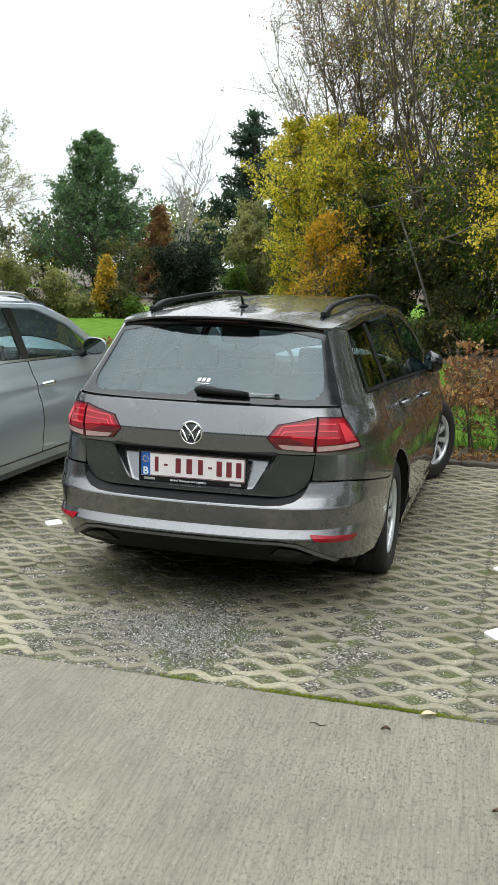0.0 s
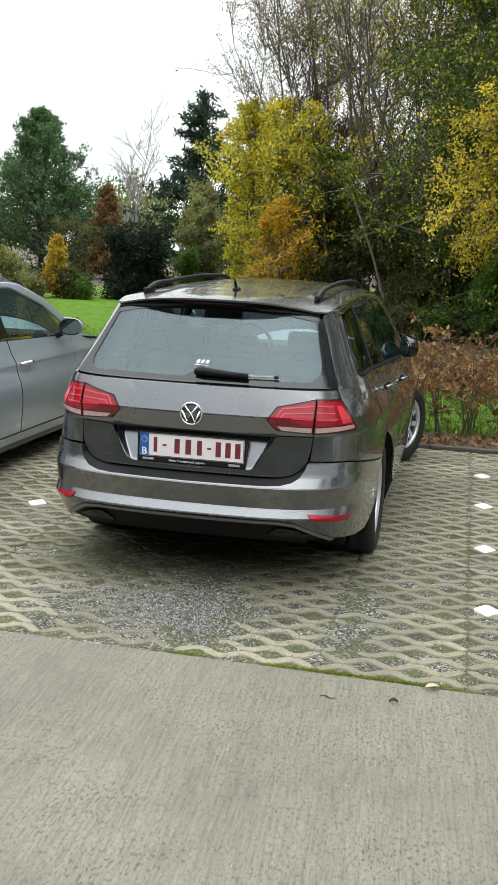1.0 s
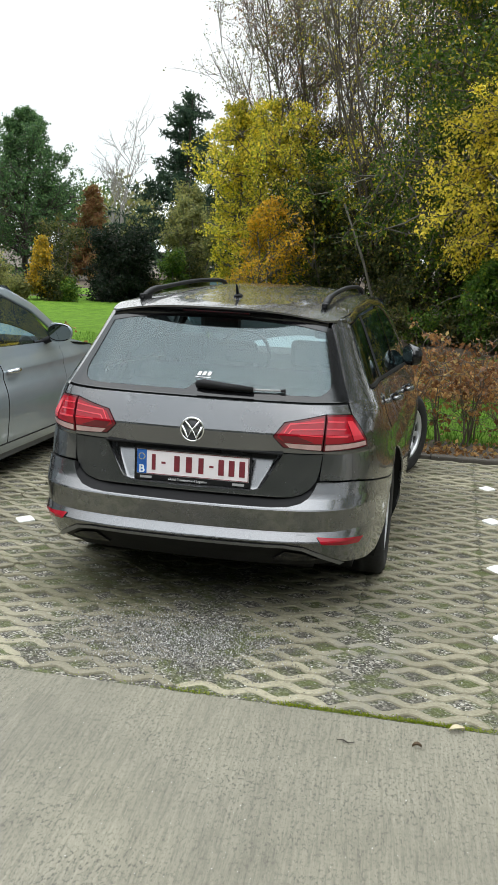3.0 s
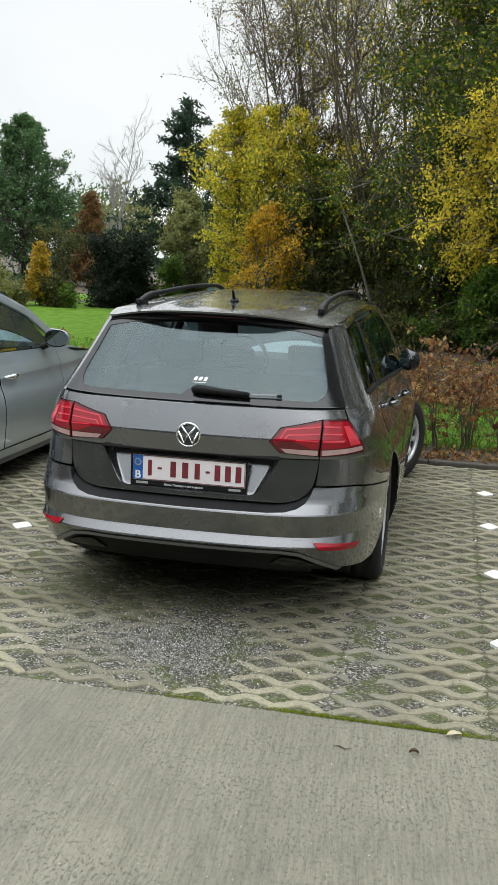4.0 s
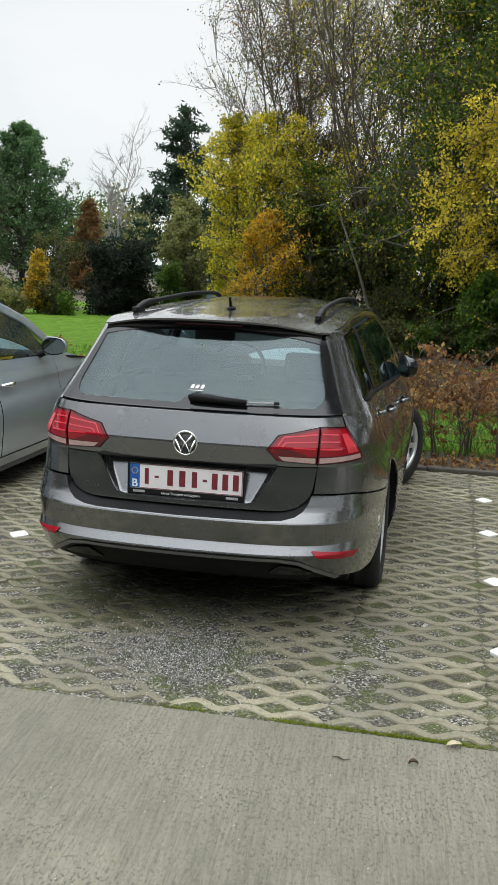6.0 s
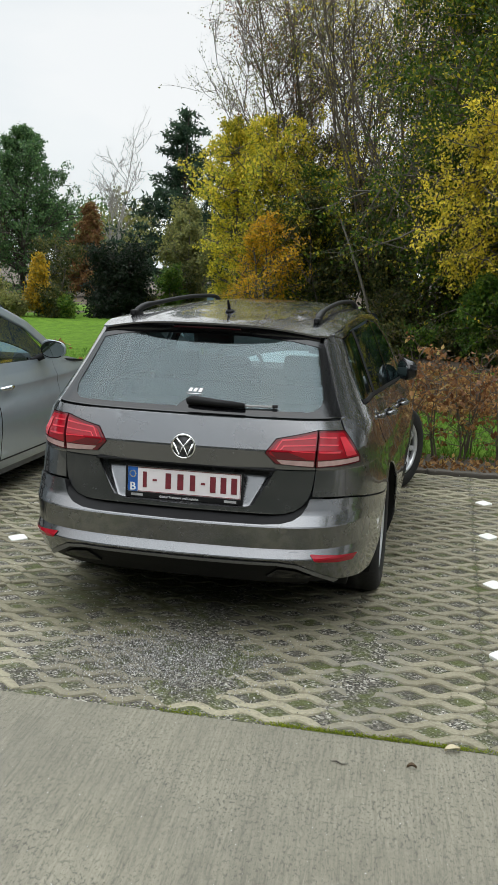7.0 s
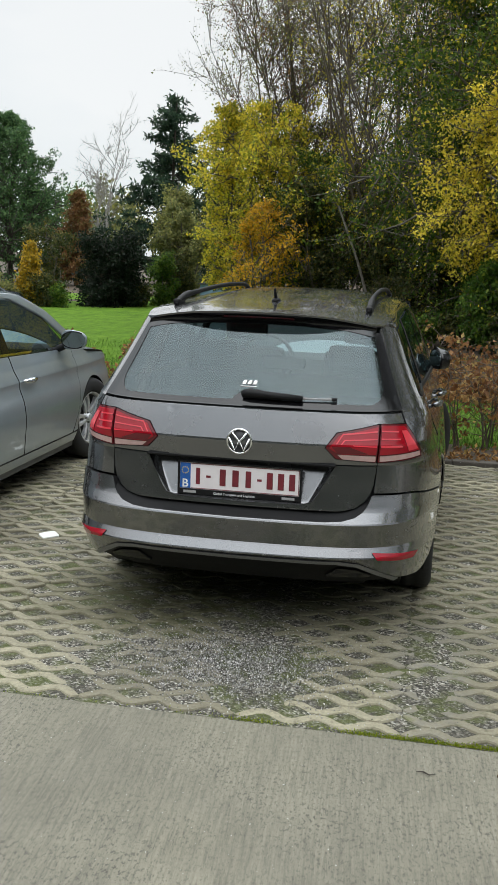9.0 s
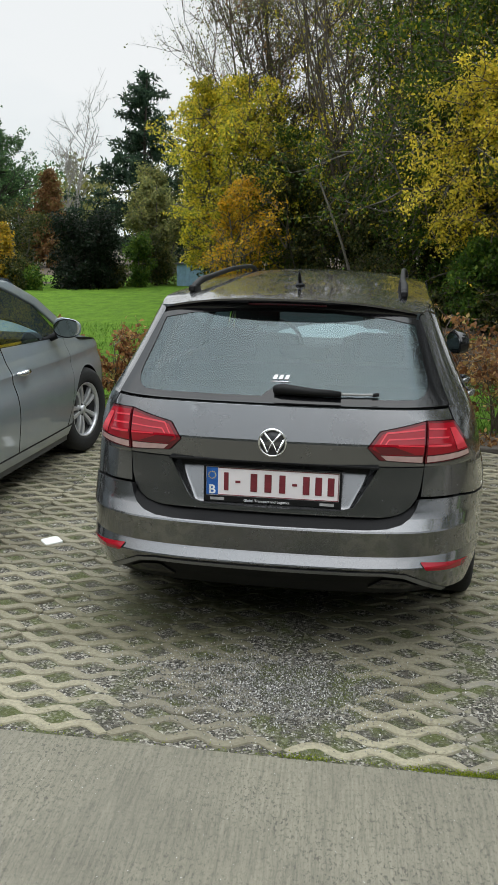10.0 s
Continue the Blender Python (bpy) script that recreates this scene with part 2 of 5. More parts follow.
def panel(name, poly, place, mat, parent=None, label="", cuts=((), ()), depth=0.012, lift=0.0, round_by=0.0, steps=4, creases=(), rim_mat=None):
    """A curved sheet with a rim: an outline in two surface coordinates, cut along lines of both, laid on the surface place(u, v)."""
    if round_by:
        poly = rounded(poly, round_by, steps)
    bm = bmesh.new()
    corner = [bm.verts.new((u, v, 0)) for u, v in poly]
    for tri in tessellate_polygon([[Vector((u, v, 0)) for u, v in poly]]):
        a, b, c = (corner[i] for i in tri)
        turn = (b.co - a.co).cross(c.co - a.co).z
        if abs(turn) > 1e-10:
            bm.faces.new((a, b, c) if turn > 0 else (a, c, b))
    for axis in (0, 1):
        lo, hi = min(p[axis] for p in poly), max(p[axis] for p in poly)
        for c in cuts[axis]:
            if lo + 1e-4 < c < hi - 1e-4:
                co, no = [0, 0, 0], [0, 0, 0]
                co[axis], no[axis] = c, 1
                bmesh.ops.bisect_plane(bm, geom=bm.verts[:] + bm.edges[:] + bm.faces[:], plane_co=co, plane_no=no, dist=1e-5)
    for ed in bm.edges:
        a, b = ed.verts[0].co.y, ed.verts[1].co.y
        if abs(a - b) < 1e-5 and any(abs(a - c) < 1e-4 for c in creases):
            ed.smooth = False
    e = 1e-3
    for v in bm.verts:
        u, w = v.co.x, v.co.y
        p = Vector(place(u, w))
        n = (Vector(place(u + e, w)) - Vector(place(u - e, w))).cross(Vector(place(u, w + e)) - Vector(place(u, w - e)))
        v.co = p + n.normalized() * lift
    bm.normal_update()
    rim = [ed for ed in bm.edges if ed.is_boundary]
    if depth:
        inner = {}
        for ed in rim:
            for v in ed.verts:
                if v not in inner:
                    inner[v] = (v, v.co - v.normal * depth)
        inner = {v: bm.verts.new(c) for v, (v, c) in inner.items()}
        for ed in rim:
            a, b = ed.verts
            f = ed.link_faces[0]
            for lp in f.loops:
                if lp.edge == ed:
                    a, b = lp.vert, lp.link_loop_next.vert
            bm.faces.new((b, a, inner[a], inner[b])).material_index = 1
            ed.smooth = False
    ob = part(name, bm, mat, parent, label)
    ob.data.materials.append(rim_mat or BLACK)
    ob.visible_shadow = mat not in (REARGLASS, SIDEGLASS, PALEGLASS, FRONTGLASS)
    return ob


def ribbon(name, low, high, place, mat, parent, label="", n=60, rows=4, depth=.014):
    """A strip between two lines given in surface coordinates."""
    bm = bmesh.new()
    def along(pts, t):
        d = [0.0]
        for a, b in zip(pts, pts[1:]):
            d.append(d[-1] + math.dist(a, b))
        q = t * d[-1]
        return float(np.interp(q, d, [p[0] for p in pts])), float(np.interp(q, d, [p[1] for p in pts]))
    net = []
    for j in range(rows + 1):
        line_ = []
        for i in range(n + 1):
            a, b = along(low, i / n), along(high, i / n)
            k = j / rows
            line_.append(bm.verts.new(place(a[0] + (b[0] - a[0]) * k, a[1] + (b[1] - a[1]) * k)))
        net.append(line_)
    for j in range(rows):
        for i in range(n):
            bm.faces.new((net[j][i], net[j][i + 1], net[j + 1][i + 1], net[j + 1][i]))
    bm.normal_update()
    r = bmesh.ops.solidify(bm, geom=bm.faces[:], thickness=depth)
    return part(name, bm, mat, parent, label)


def grid(lo, hi, step):
    n = max(2, int(round((hi - lo) / step)))
    return [lo + (hi - lo) * i / n for i in range(n + 1)]


def text_mesh(name, body, size, mat, parent, m, depth=0.0008, bold=0.0, stretch=1.0, label=""):
    cu = bpy.data.curves.new(name, "FONT")
    cu.body, cu.size, cu.extrude, cu.align_x, cu.align_y, cu.offset = body, size, depth, "CENTER", "CENTER", bold
    tmp = bpy.data.objects.new(name, cu)
    scene.collection.objects.link(tmp)
    me = bpy.data.meshes.new_from_object(tmp.evaluated_get(bpy.context.evaluated_depsgraph_get()))
    bpy.data.objects.remove(tmp)
    me.transform(m @ Matrix.Diagonal((stretch, 1, 1, 1)))
    me.materials.clear()
    me.materials.append(mat)
    ob = new(name, me)
    ob.parent = parent
    if label:
        ob["label"] = label
    return ob


# ---------------------------------------------------------------- cars
def line(*pts):
    xs, ys = [p[0] for p in pts], [p[1] for p in pts]
    return lambda x: float(np.interp(x, xs, ys))


def ease(t):
    t = min(max(t, 0.0), 1.0)
    return t * t * (3 - 2 * t)


class Shell:
    """The outer skin of an estate car: a plan outline from the middle of the tail round to the nose, scaled with height.
    s runs along the outline (positive on the right side), z is the height."""
    plan = [(0, 0), (.2, .006), (.4, .024), (.56, .064), (.66, .122), (.728, .20), (.774, .295), (.822, .49), (.862, .82), (.884, 1.4),
            (.89, 2.3), (.885, 3.2), (.865, 3.75), (.80, 4.15), (.64, 4.42), (.36, 4.53), (0, 4.56)]
    rear = [(.2, .955), (.3, .985), (.4, 1.0), (.5, 1.0), (.65, 1.0), (.82, .985), (.90, .972), (.96, .953), (1.014, .922), (1.1, .866), (1.2, .806), (1.32, .742), (1.42, .685)]
    flank = [(.2, .945), (.3, .98), (.4, .99), (.55, 1.0), (.66, .985), (.76, .948), (.80, .946), (.87, .905), (.95, .87), (1.0, .845), (1.1, .80),
             (1.2, .755), (1.32, .70), (1.42, .64)]

    def __init__(self):
        s, ss = 0, []
        for i, p in enumerate(self.plan):
            if i:
                s += math.dist(p, self.plan[i - 1])
            ss.append(s)
        self.end = s
        fx, fy = smooth_curve(list(zip(ss, [p[0] for p in self.plan]))), smooth_curve(list(zip(ss, [p[1] for p in self.plan])))
        self.s = np.linspace(0, s, 900)
        self.tx, self.ty = np.array([fx(a) for a in self.s]), np.array([fy(a) for a in self.s])
        self.wr, self.wf = smooth_curve(self.rear), smooth_curve(self.flank)
        self.half = int(np.argmax(self.tx))

    def point(self, s, z, tail):
        a = abs(s)
        x, y = float(np.interp(a, self.s, self.tx)), float(np.interp(a, self.s, self.ty))
        k = ease((y - 0.3) / 0.9)
        x *= self.wr(z) * (1 - k) + self.wf(z) * k
        y += tail(z) * max(0.0, 1 - y / 1.3) ** 1.5
        return (math.copysign(x, s), y, z)

    def from_x(self, x, z):
        """Outline coordinate of a point of the tail, by its distance from the middle."""
        k = np.clip((self.ty - 0.3) / 0.9, 0, 1)
        k = k * k * (3 - 2 * k)
        xs = self.tx * (self.wr(z) * (1 - k) + self.wf(z) * k)
        return math.copysign(float(np.interp(abs(x), xs[:self.half], self.s[:self.half])), x)

    def from_y(self, y, z, tail):
        ys = self.ty + tail(z) * np.clip(1 - self.ty / 1.3, 0, 1) ** 1.5
        return float(np.interp(y, ys, self.s))


SHELL = Shell()
TAIL = line((.55, .07), (.60, .055), (.68, .068), (.79, .082), (.795, .078), (.872, .068), (.880, .070), (1.005, .118), (1.015, .135), (1.33, .43), (1.42, .50))
BUMP = line((.18, .24), (.26, .11), (.33, .035), (.412, -.021), (.417, -.019), (.448, .000), (.455, .004), (.556, -.020), (.562, -.017), (.605, .014), (.665, .038), (.70, .05))
CREASES = (.412, .417, .448, .455, .556, .562, .79, .795, .872, .880, 1.005, 1.015)
S_CUTS = sorted({round(a * b, 4) for a in grid(0, 5.0, 0.045) for b in (1, -1)})
Z_CUTS = sorted(grid(0.2, 1.42, 0.06) + [.412, .417, .448, .455, .556, .562, .60, .665, .79, .795, .872, .880, 1.005, 1.015])


def flip(poly):
    return [(-a, b) for a, b in reversed(poly)]


def rx(pts):
    return [(SHELL.from_x(x, z), z) for x, z in pts]


def sy(pts, tail=TAIL):
    return [(SHELL.from_y(y, z, tail), z) for y, z in pts]


def arc(cy, cz, r, a0, a1, n=14):
    return [(cy + r * math.cos(radians(a0 + (a1 - a0) * i / n)), cz + r * math.sin(radians(a0 + (a1 - a0) * i / n))) for i in range(n + 1)]


def skin(name, poly, mat, parent, label="", tail=TAIL, lift=0.0, depth=0.014, round_by=0.0, rim=None):
    return panel(name, poly, lambda s, z: SHELL.point(s, z, tail), mat, parent, label, (S_CUTS, Z_CUTS), depth, lift, round_by, creases=CREASES, rim_mat=rim)


def wheel(parent, m, rim_mat, spokes, r, style):
    """A road wheel whose outer face looks along +x."""
    w = empty("wheel")
    w.parent = parent
    w.matrix_local = m
    rr = r * 0.655
    tyre = [(rr, -.095), (rr + .02, -.104), (r - .035, -.108), (r - .008, -.092), (r, -.07), (r - .004, -.036), (r, -.034), (r, .0), (r - .004, .002), (r, .036),
            (r, .07), (r - .008, .092), (r - .035, .108), (rr + .02, .104), (rr + .004, .098), (rr, .088), (rr, -.095)]
    part("tyre", add_lathe(bmesh.new(), tyre, 56), RUBBER, w, "worn black rubber tyre")
    lip = [(rr, .06), (rr - .004, .085), (rr - .002, .094), (rr - .012, .092), (rr - .020, .078), (rr - .022, .06), (rr, .06)]
    part("rim", add_lathe(bmesh.new(), lip, 56), rim_mat, w)
    well = [(rr - .002, .06), (rr - .022, .06), (rr - .03, -.09), (rr - .002, -.09), (rr - .002, .06)]
    part("rim_barrel", add_lathe(bmesh.new(), well, 56), DARKALLOY, w)
    disc = [(0, -.02), (rr * .72, -.02), (rr * .72, -.035), (0, -.035)]
    part("brake_disc", add_lathe(bmesh.new(), disc, 36), DARKALLOY, w)
    back = [(rr - .02, -.06), (0, -.06), (0, -.066), (rr - .02, -.066)]
    part("inner_well", add_lathe(bmesh.new(), back, 36), BLACK, w)
    hub = [(0, .078), (.026, .078), (.032, .072), (.034, .062), (.058, .055), (.064, .03), (0, .03)]
    part("hub", add_lathe(bmesh.new(), hub, 32), rim_mat, w)
    proto = None
    for k in range(spokes):
        for off in ((-1, 1) if style == "twin" else (0,)):
            if proto is None or style == "twin":
                bm = bmesh.new()
                w0, w1 = (.012, .019) if style == "twin" else (.013, .022)
                sh0, sh1 = (off * .016, off * .040) if style == "twin" else (0, 0.012)
                rows = []
                for i in range(6):
                    t = i / 5
                    q = .045 + (rr - .018 - .045) * t
                    h = w0 + (w1 - w0) * t
                    c = sh0 + (sh1 - sh0) * t
                    x = .062 + .022 * math.sin(t * 2.2) - .012 * t
                    rows.append([bm.verts.new((x - .03, c - h, q)), bm.verts.new((x - .004, c - h, q)), bm.verts.new((x, c - h * .55, q)),
                                 bm.verts.new((x, c + h * .55, q)), bm.verts.new((x - .004, c + h, q)), bm.verts.new((x - .03, c + h, q))])
                for a, b in zip(rows, rows[1:]):
                    for i in range(6):
                        bm.faces.new((a[i], a[(i + 1) % 6], b[(i + 1) % 6], b[i]))
                bmesh.ops.recalc_face_normals(bm, faces=bm.faces)
                ob = part("spoke", bm, rim_mat, w, smooth=False)
                proto = ob
            else:
                ob = new("spoke", proto.data)
                ob.parent = w
            ob.matrix_local = pose(0, 0, 0, 360 * k / spokes)
    for k in range(5):
        a = 2 * math.pi * k / 5 + .3
        bolt = add_lathe(bmesh.new(), [(0, .066), (.008, .066), (.009, .05), (0, .05)], 8)
        part("wheel_bolt", bolt, DARKALLOY, w).location = (0, .042 * math.cos(a), .042 * math.sin(a))
    return w


ROOF_MID = smooth_curve([(.2, 1.375), (.33, 1.392), (.8, 1.425), (1.4, 1.455), (2.0, 1.468), (2.5, 1.455), (2.75, 1.432)])
ROOF_EDGE = smooth_curve([(.2, 1.325), (.5, 1.345), (.62, 1.362), (1.2, 1.396), (2.0, 1.412), (2.6, 1.388), (2.75, 1.368)])


def roof_half(y):
    z = ROOF_EDGE(y)
    if y < 0.62:
        return abs(SHELL.point(SHELL.from_y(0.62, ROOF_EDGE(0.62), TAIL), ROOF_EDGE(0.62), TAIL)[0]) - (0.62 - y) * 0.14
    return abs(SHELL.point(SHELL.from_y(y, z, TAIL), z, TAIL)[0])


def roof_place(x, y):
    e = roof_half(y)
    k = min(1.0, abs(x) / e) ** 2.8
    return (x, y, ROOF_MID(y) * (1 - k) + ROOF_EDGE(y) * k)


def car_upper_side(car, sign, y_b, paint_mat, side_glass, belt_mat, detail=True):
    """Doors, pillars, glass and wings of one flank. y_b: the gap between the two doors."""
    side = (lambda p: p) if sign > 0 else flip
    belt = line((.55, 1.058), (1.3, 1.022), (2.2, .980), (3.3, .918), (3.6, .905)) if detail else line((.55, 1.04), (1.3, 1.01), (2.2, .985), (3.3, .955), (3.6, .945))
    drop = belt(3.3) - .965
    yb = y_b
    cf = 3.66 if detail else 3.58
    f = cf - 3.66
    slim = 0 if detail else .009
    rear_door = [(1.60, .295), (yb - .006, .295), (yb - .006, belt(yb) - .016), (1.343, belt(1.35) - .016), (1.377, .70), (1.340, .545)] + arc(1.03, .32, .378, 32, 10, 4) + [(1.46, .33)]
    front_door = [(yb + .006, .295), (3.18 + f, .295), (3.27 + f, .42), (3.30 + f * .5, .70), (3.30, belt(3.3) - .016), (yb + .006, belt(yb) - .016)]
    wing = [(3.20 + f, .295)] + arc(cf, .325, .368, 184, 8, 18) + [(4.06, .50), (4.12, .70), (4.32, .715), (4.20, .80), (3.95, .872 + drop * .6), (3.62, .935 + drop), (3.43, .958 + drop), (3.312 - slim, .958 + drop), (3.312 - slim + f * .5, .70), (3.282 - slim + f, .42)]
    skin("door", side(sy(rear_door)), paint_mat, car, "rear door", round_by=.012, depth=.005)
    skin("door", side(sy(front_door)), paint_mat, car, "front door", round_by=.012, depth=.005)
    skin("front_wing", side(sy(wing)), paint_mat, car, depth=.006)
    skin("sill", side(sy([(1.44, .175), (3.25 + f, .175), (3.27 + f, .287), (1.43, .287)])), paint_mat if detail else GREYSILL, car)
    if not detail:
        skin("sill_trim", side(sy([(1.44, .222), (3.25 + f, .222), (3.27 + f, .287), (1.43, .287)])), paint_mat, car, lift=.006)
    top = [(.72, 1.336), (1.2, 1.357), (2.0, 1.370), (2.55, 1.345), (3.0, 1.195), (3.40, .958 + drop)]
    edge = [(.58, 1.358), (1.2, 1.394), (2.0, 1.410), (2.6, 1.385), (2.75, 1.364), (3.10, 1.235), (3.56, .958 + drop)]
    def rail(u, z):
        p = SHELL.point(SHELL.from_y(u, z, TAIL), z, TAIL)
        return (p[0] * sign, p[1], p[2])
    ribbon("roof_side", top if sign > 0 else top[::-1], edge if sign > 0 else edge[::-1], rail, paint_mat, car, "painted roof side and windscreen pillar")
    c = 1.235
    glass_rear = [(.58, belt(.58) + .006), (c - .03, belt(1.2) + .006), (c - .055, 1.345), (.75, 1.328)]
    glass_door = [(c + .055, belt(1.3) + .006), (yb - .05, belt(2.1) + .006), (yb - .055, 1.357), (c + .03, 1.347)]
    glass_front = [(yb + .05, belt(2.3) + .006), (3.33, belt(3.3) + .006), (2.98, 1.19), (2.54, 1.333), (yb + .045, 1.356)]
    skin("quarter_window", side(sy(glass_rear)), side_glass, car, "dark quarter glass", lift=-.004, depth=.004, round_by=.035)
    skin("door_window", side(sy(glass_door)), side_glass, car, "rear door glass", lift=-.004, depth=.004, round_by=.02)
    skin("door_window", side(sy(glass_front)), side_glass, car, "front door glass", lift=-.004, depth=.004, round_by=.02)
    skin("pillar_trim", side(sy([(c - .034, belt(1.2)), (c + .058, belt(1.3)), (c + .034, 1.350), (c - .058, 1.349)])), BLACK, car, lift=-.002)
    skin("pillar_trim", side(sy([(yb - .054, belt(2.1)), (yb + .054, belt(2.2)), (yb + .05, 1.362), (yb - .058, 1.362)])), GLOSSBLACK, car, lift=-.002)
    skin("belt_strip", side(sy([(.575, belt(.575) - .012), (1.3, belt(1.3) - .012), (2.2, belt(2.2) - .012), (3.32, belt(3.32) - .012), (3.34, belt(3.32) + .004),
                                (2.2, belt(2.2) + .004), (1.3, belt(1.3) + .004), (.575, belt(.575) + .004)])), belt_mat, car, lift=.003)
    for y0, label in ((1.44, "rear door handle"), (yb + .05, "front door handle")):
        z = .885 if y0 < 2 else .835
        if not detail:
            z = .80
        bm = bmesh.new()
        pts, rad = [], []
        for i in range(9):
            t = i / 8
            p = Vector(SHELL.point(SHELL.from_y(y0 + .19 * t, z, TAIL), z + .006 * t, TAIL))
            pts.append(p + Vector((.008 + .034 * math.sin(math.pi * t) ** .6, 0, 0)))
            rad.append(.011 + .008 * math.sin(math.pi * t))
        add_tube(bm, pts, rad, 8)
        ob = part("door_handle", bm, paint_mat if detail else CHROME, car, label)
        ob.matrix_local = Matrix.Diagonal((sign, 1, 1, 1))
    # door mirror, folded in or standing out
    bm = bmesh.new()
    bmesh.ops.create_uvsphere(bm, u_segments=20, v_segments=12, radius=1)
    for v in bm.verts:
        q = v.co.copy()
        q = Vector([math.copysign(abs(c) ** .7, c) for c in q])
        v.co = Vector((q.x * .098, max(q.y, -.25) * .075 - .02 * q.x, q.z * (.072 - .014 * q.x)))
    housing = part("mirror_housing", bm, paint_mat if not detail else GLOSSBLACK, car)
    bm = bmesh.new()
    add_lathe(bm, [(0, .0), (1, .0), (1, -.004), (0, -.004)], 28)
    for v in bm.verts:
        v.co = Vector((v.co.y * .088, -.021 + v.co.x - .004 - .004 * v.co.y, math.copysign(abs(v.co.z) ** .85, v.co.z) * .060))
        v.co.y -= .005
    part("mirror_glass", bm, MIRROR, housing, smooth=False)
    bm = bmesh.new()
    add_lathe(bm, [(0, .0), (1, .0), (1, -.006), (0, -.006)], 28)
    for v in bm.verts:
        v.co = Vector((v.co.y * .096, -.021 + v.co.x - .002 - .004 * v.co.y, math.copysign(abs(v.co.z) ** .85, v.co.z) * .068))
    part("mirror_bezel", bm, BLACK, housing, smooth=False)
    stand = pose(.825, 2.95, .995, 0, 8, -62) if detail else pose(.905, 3.04, 1.03, 0, 0, 10)
    housing.matrix_local = Matrix.Diagonal((sign, 1, 1, 1)) @ stand
    bm = bmesh.new()
    add_tube(bm, [(sign * .735, 3.06, .945), (sign * .78, 3.05, .955), (sign * .83, 3.04, .98)], [.03, .026, .026], 8)
    part("mirror_foot", bm, BLACK, car)
    # wheel housings
    for cy in (1.03, cf):
        bm = bmesh.new()
        hood = [(a, max(b, .16)) for a, b in arc(cy, .32, .375, 200, -20, 18)]
        rows = [[bm.verts.new((sign * (SHELL.point(SHELL.from_y(a, max(b, .2), TAIL), max(b, .2), TAIL)[0] - .006), a, b)) for a, b in hood], [bm.verts.new((sign * .55, a, b)) for a, b in hood]]
        for i in range(18):
            bm.faces.new((rows[0][i], rows[0][i + 1], rows[1][i + 1], rows[1][i]))
        bm.faces.new([v for v in rows[1]])
        part("wheel_housing", bm, BLACK, car)


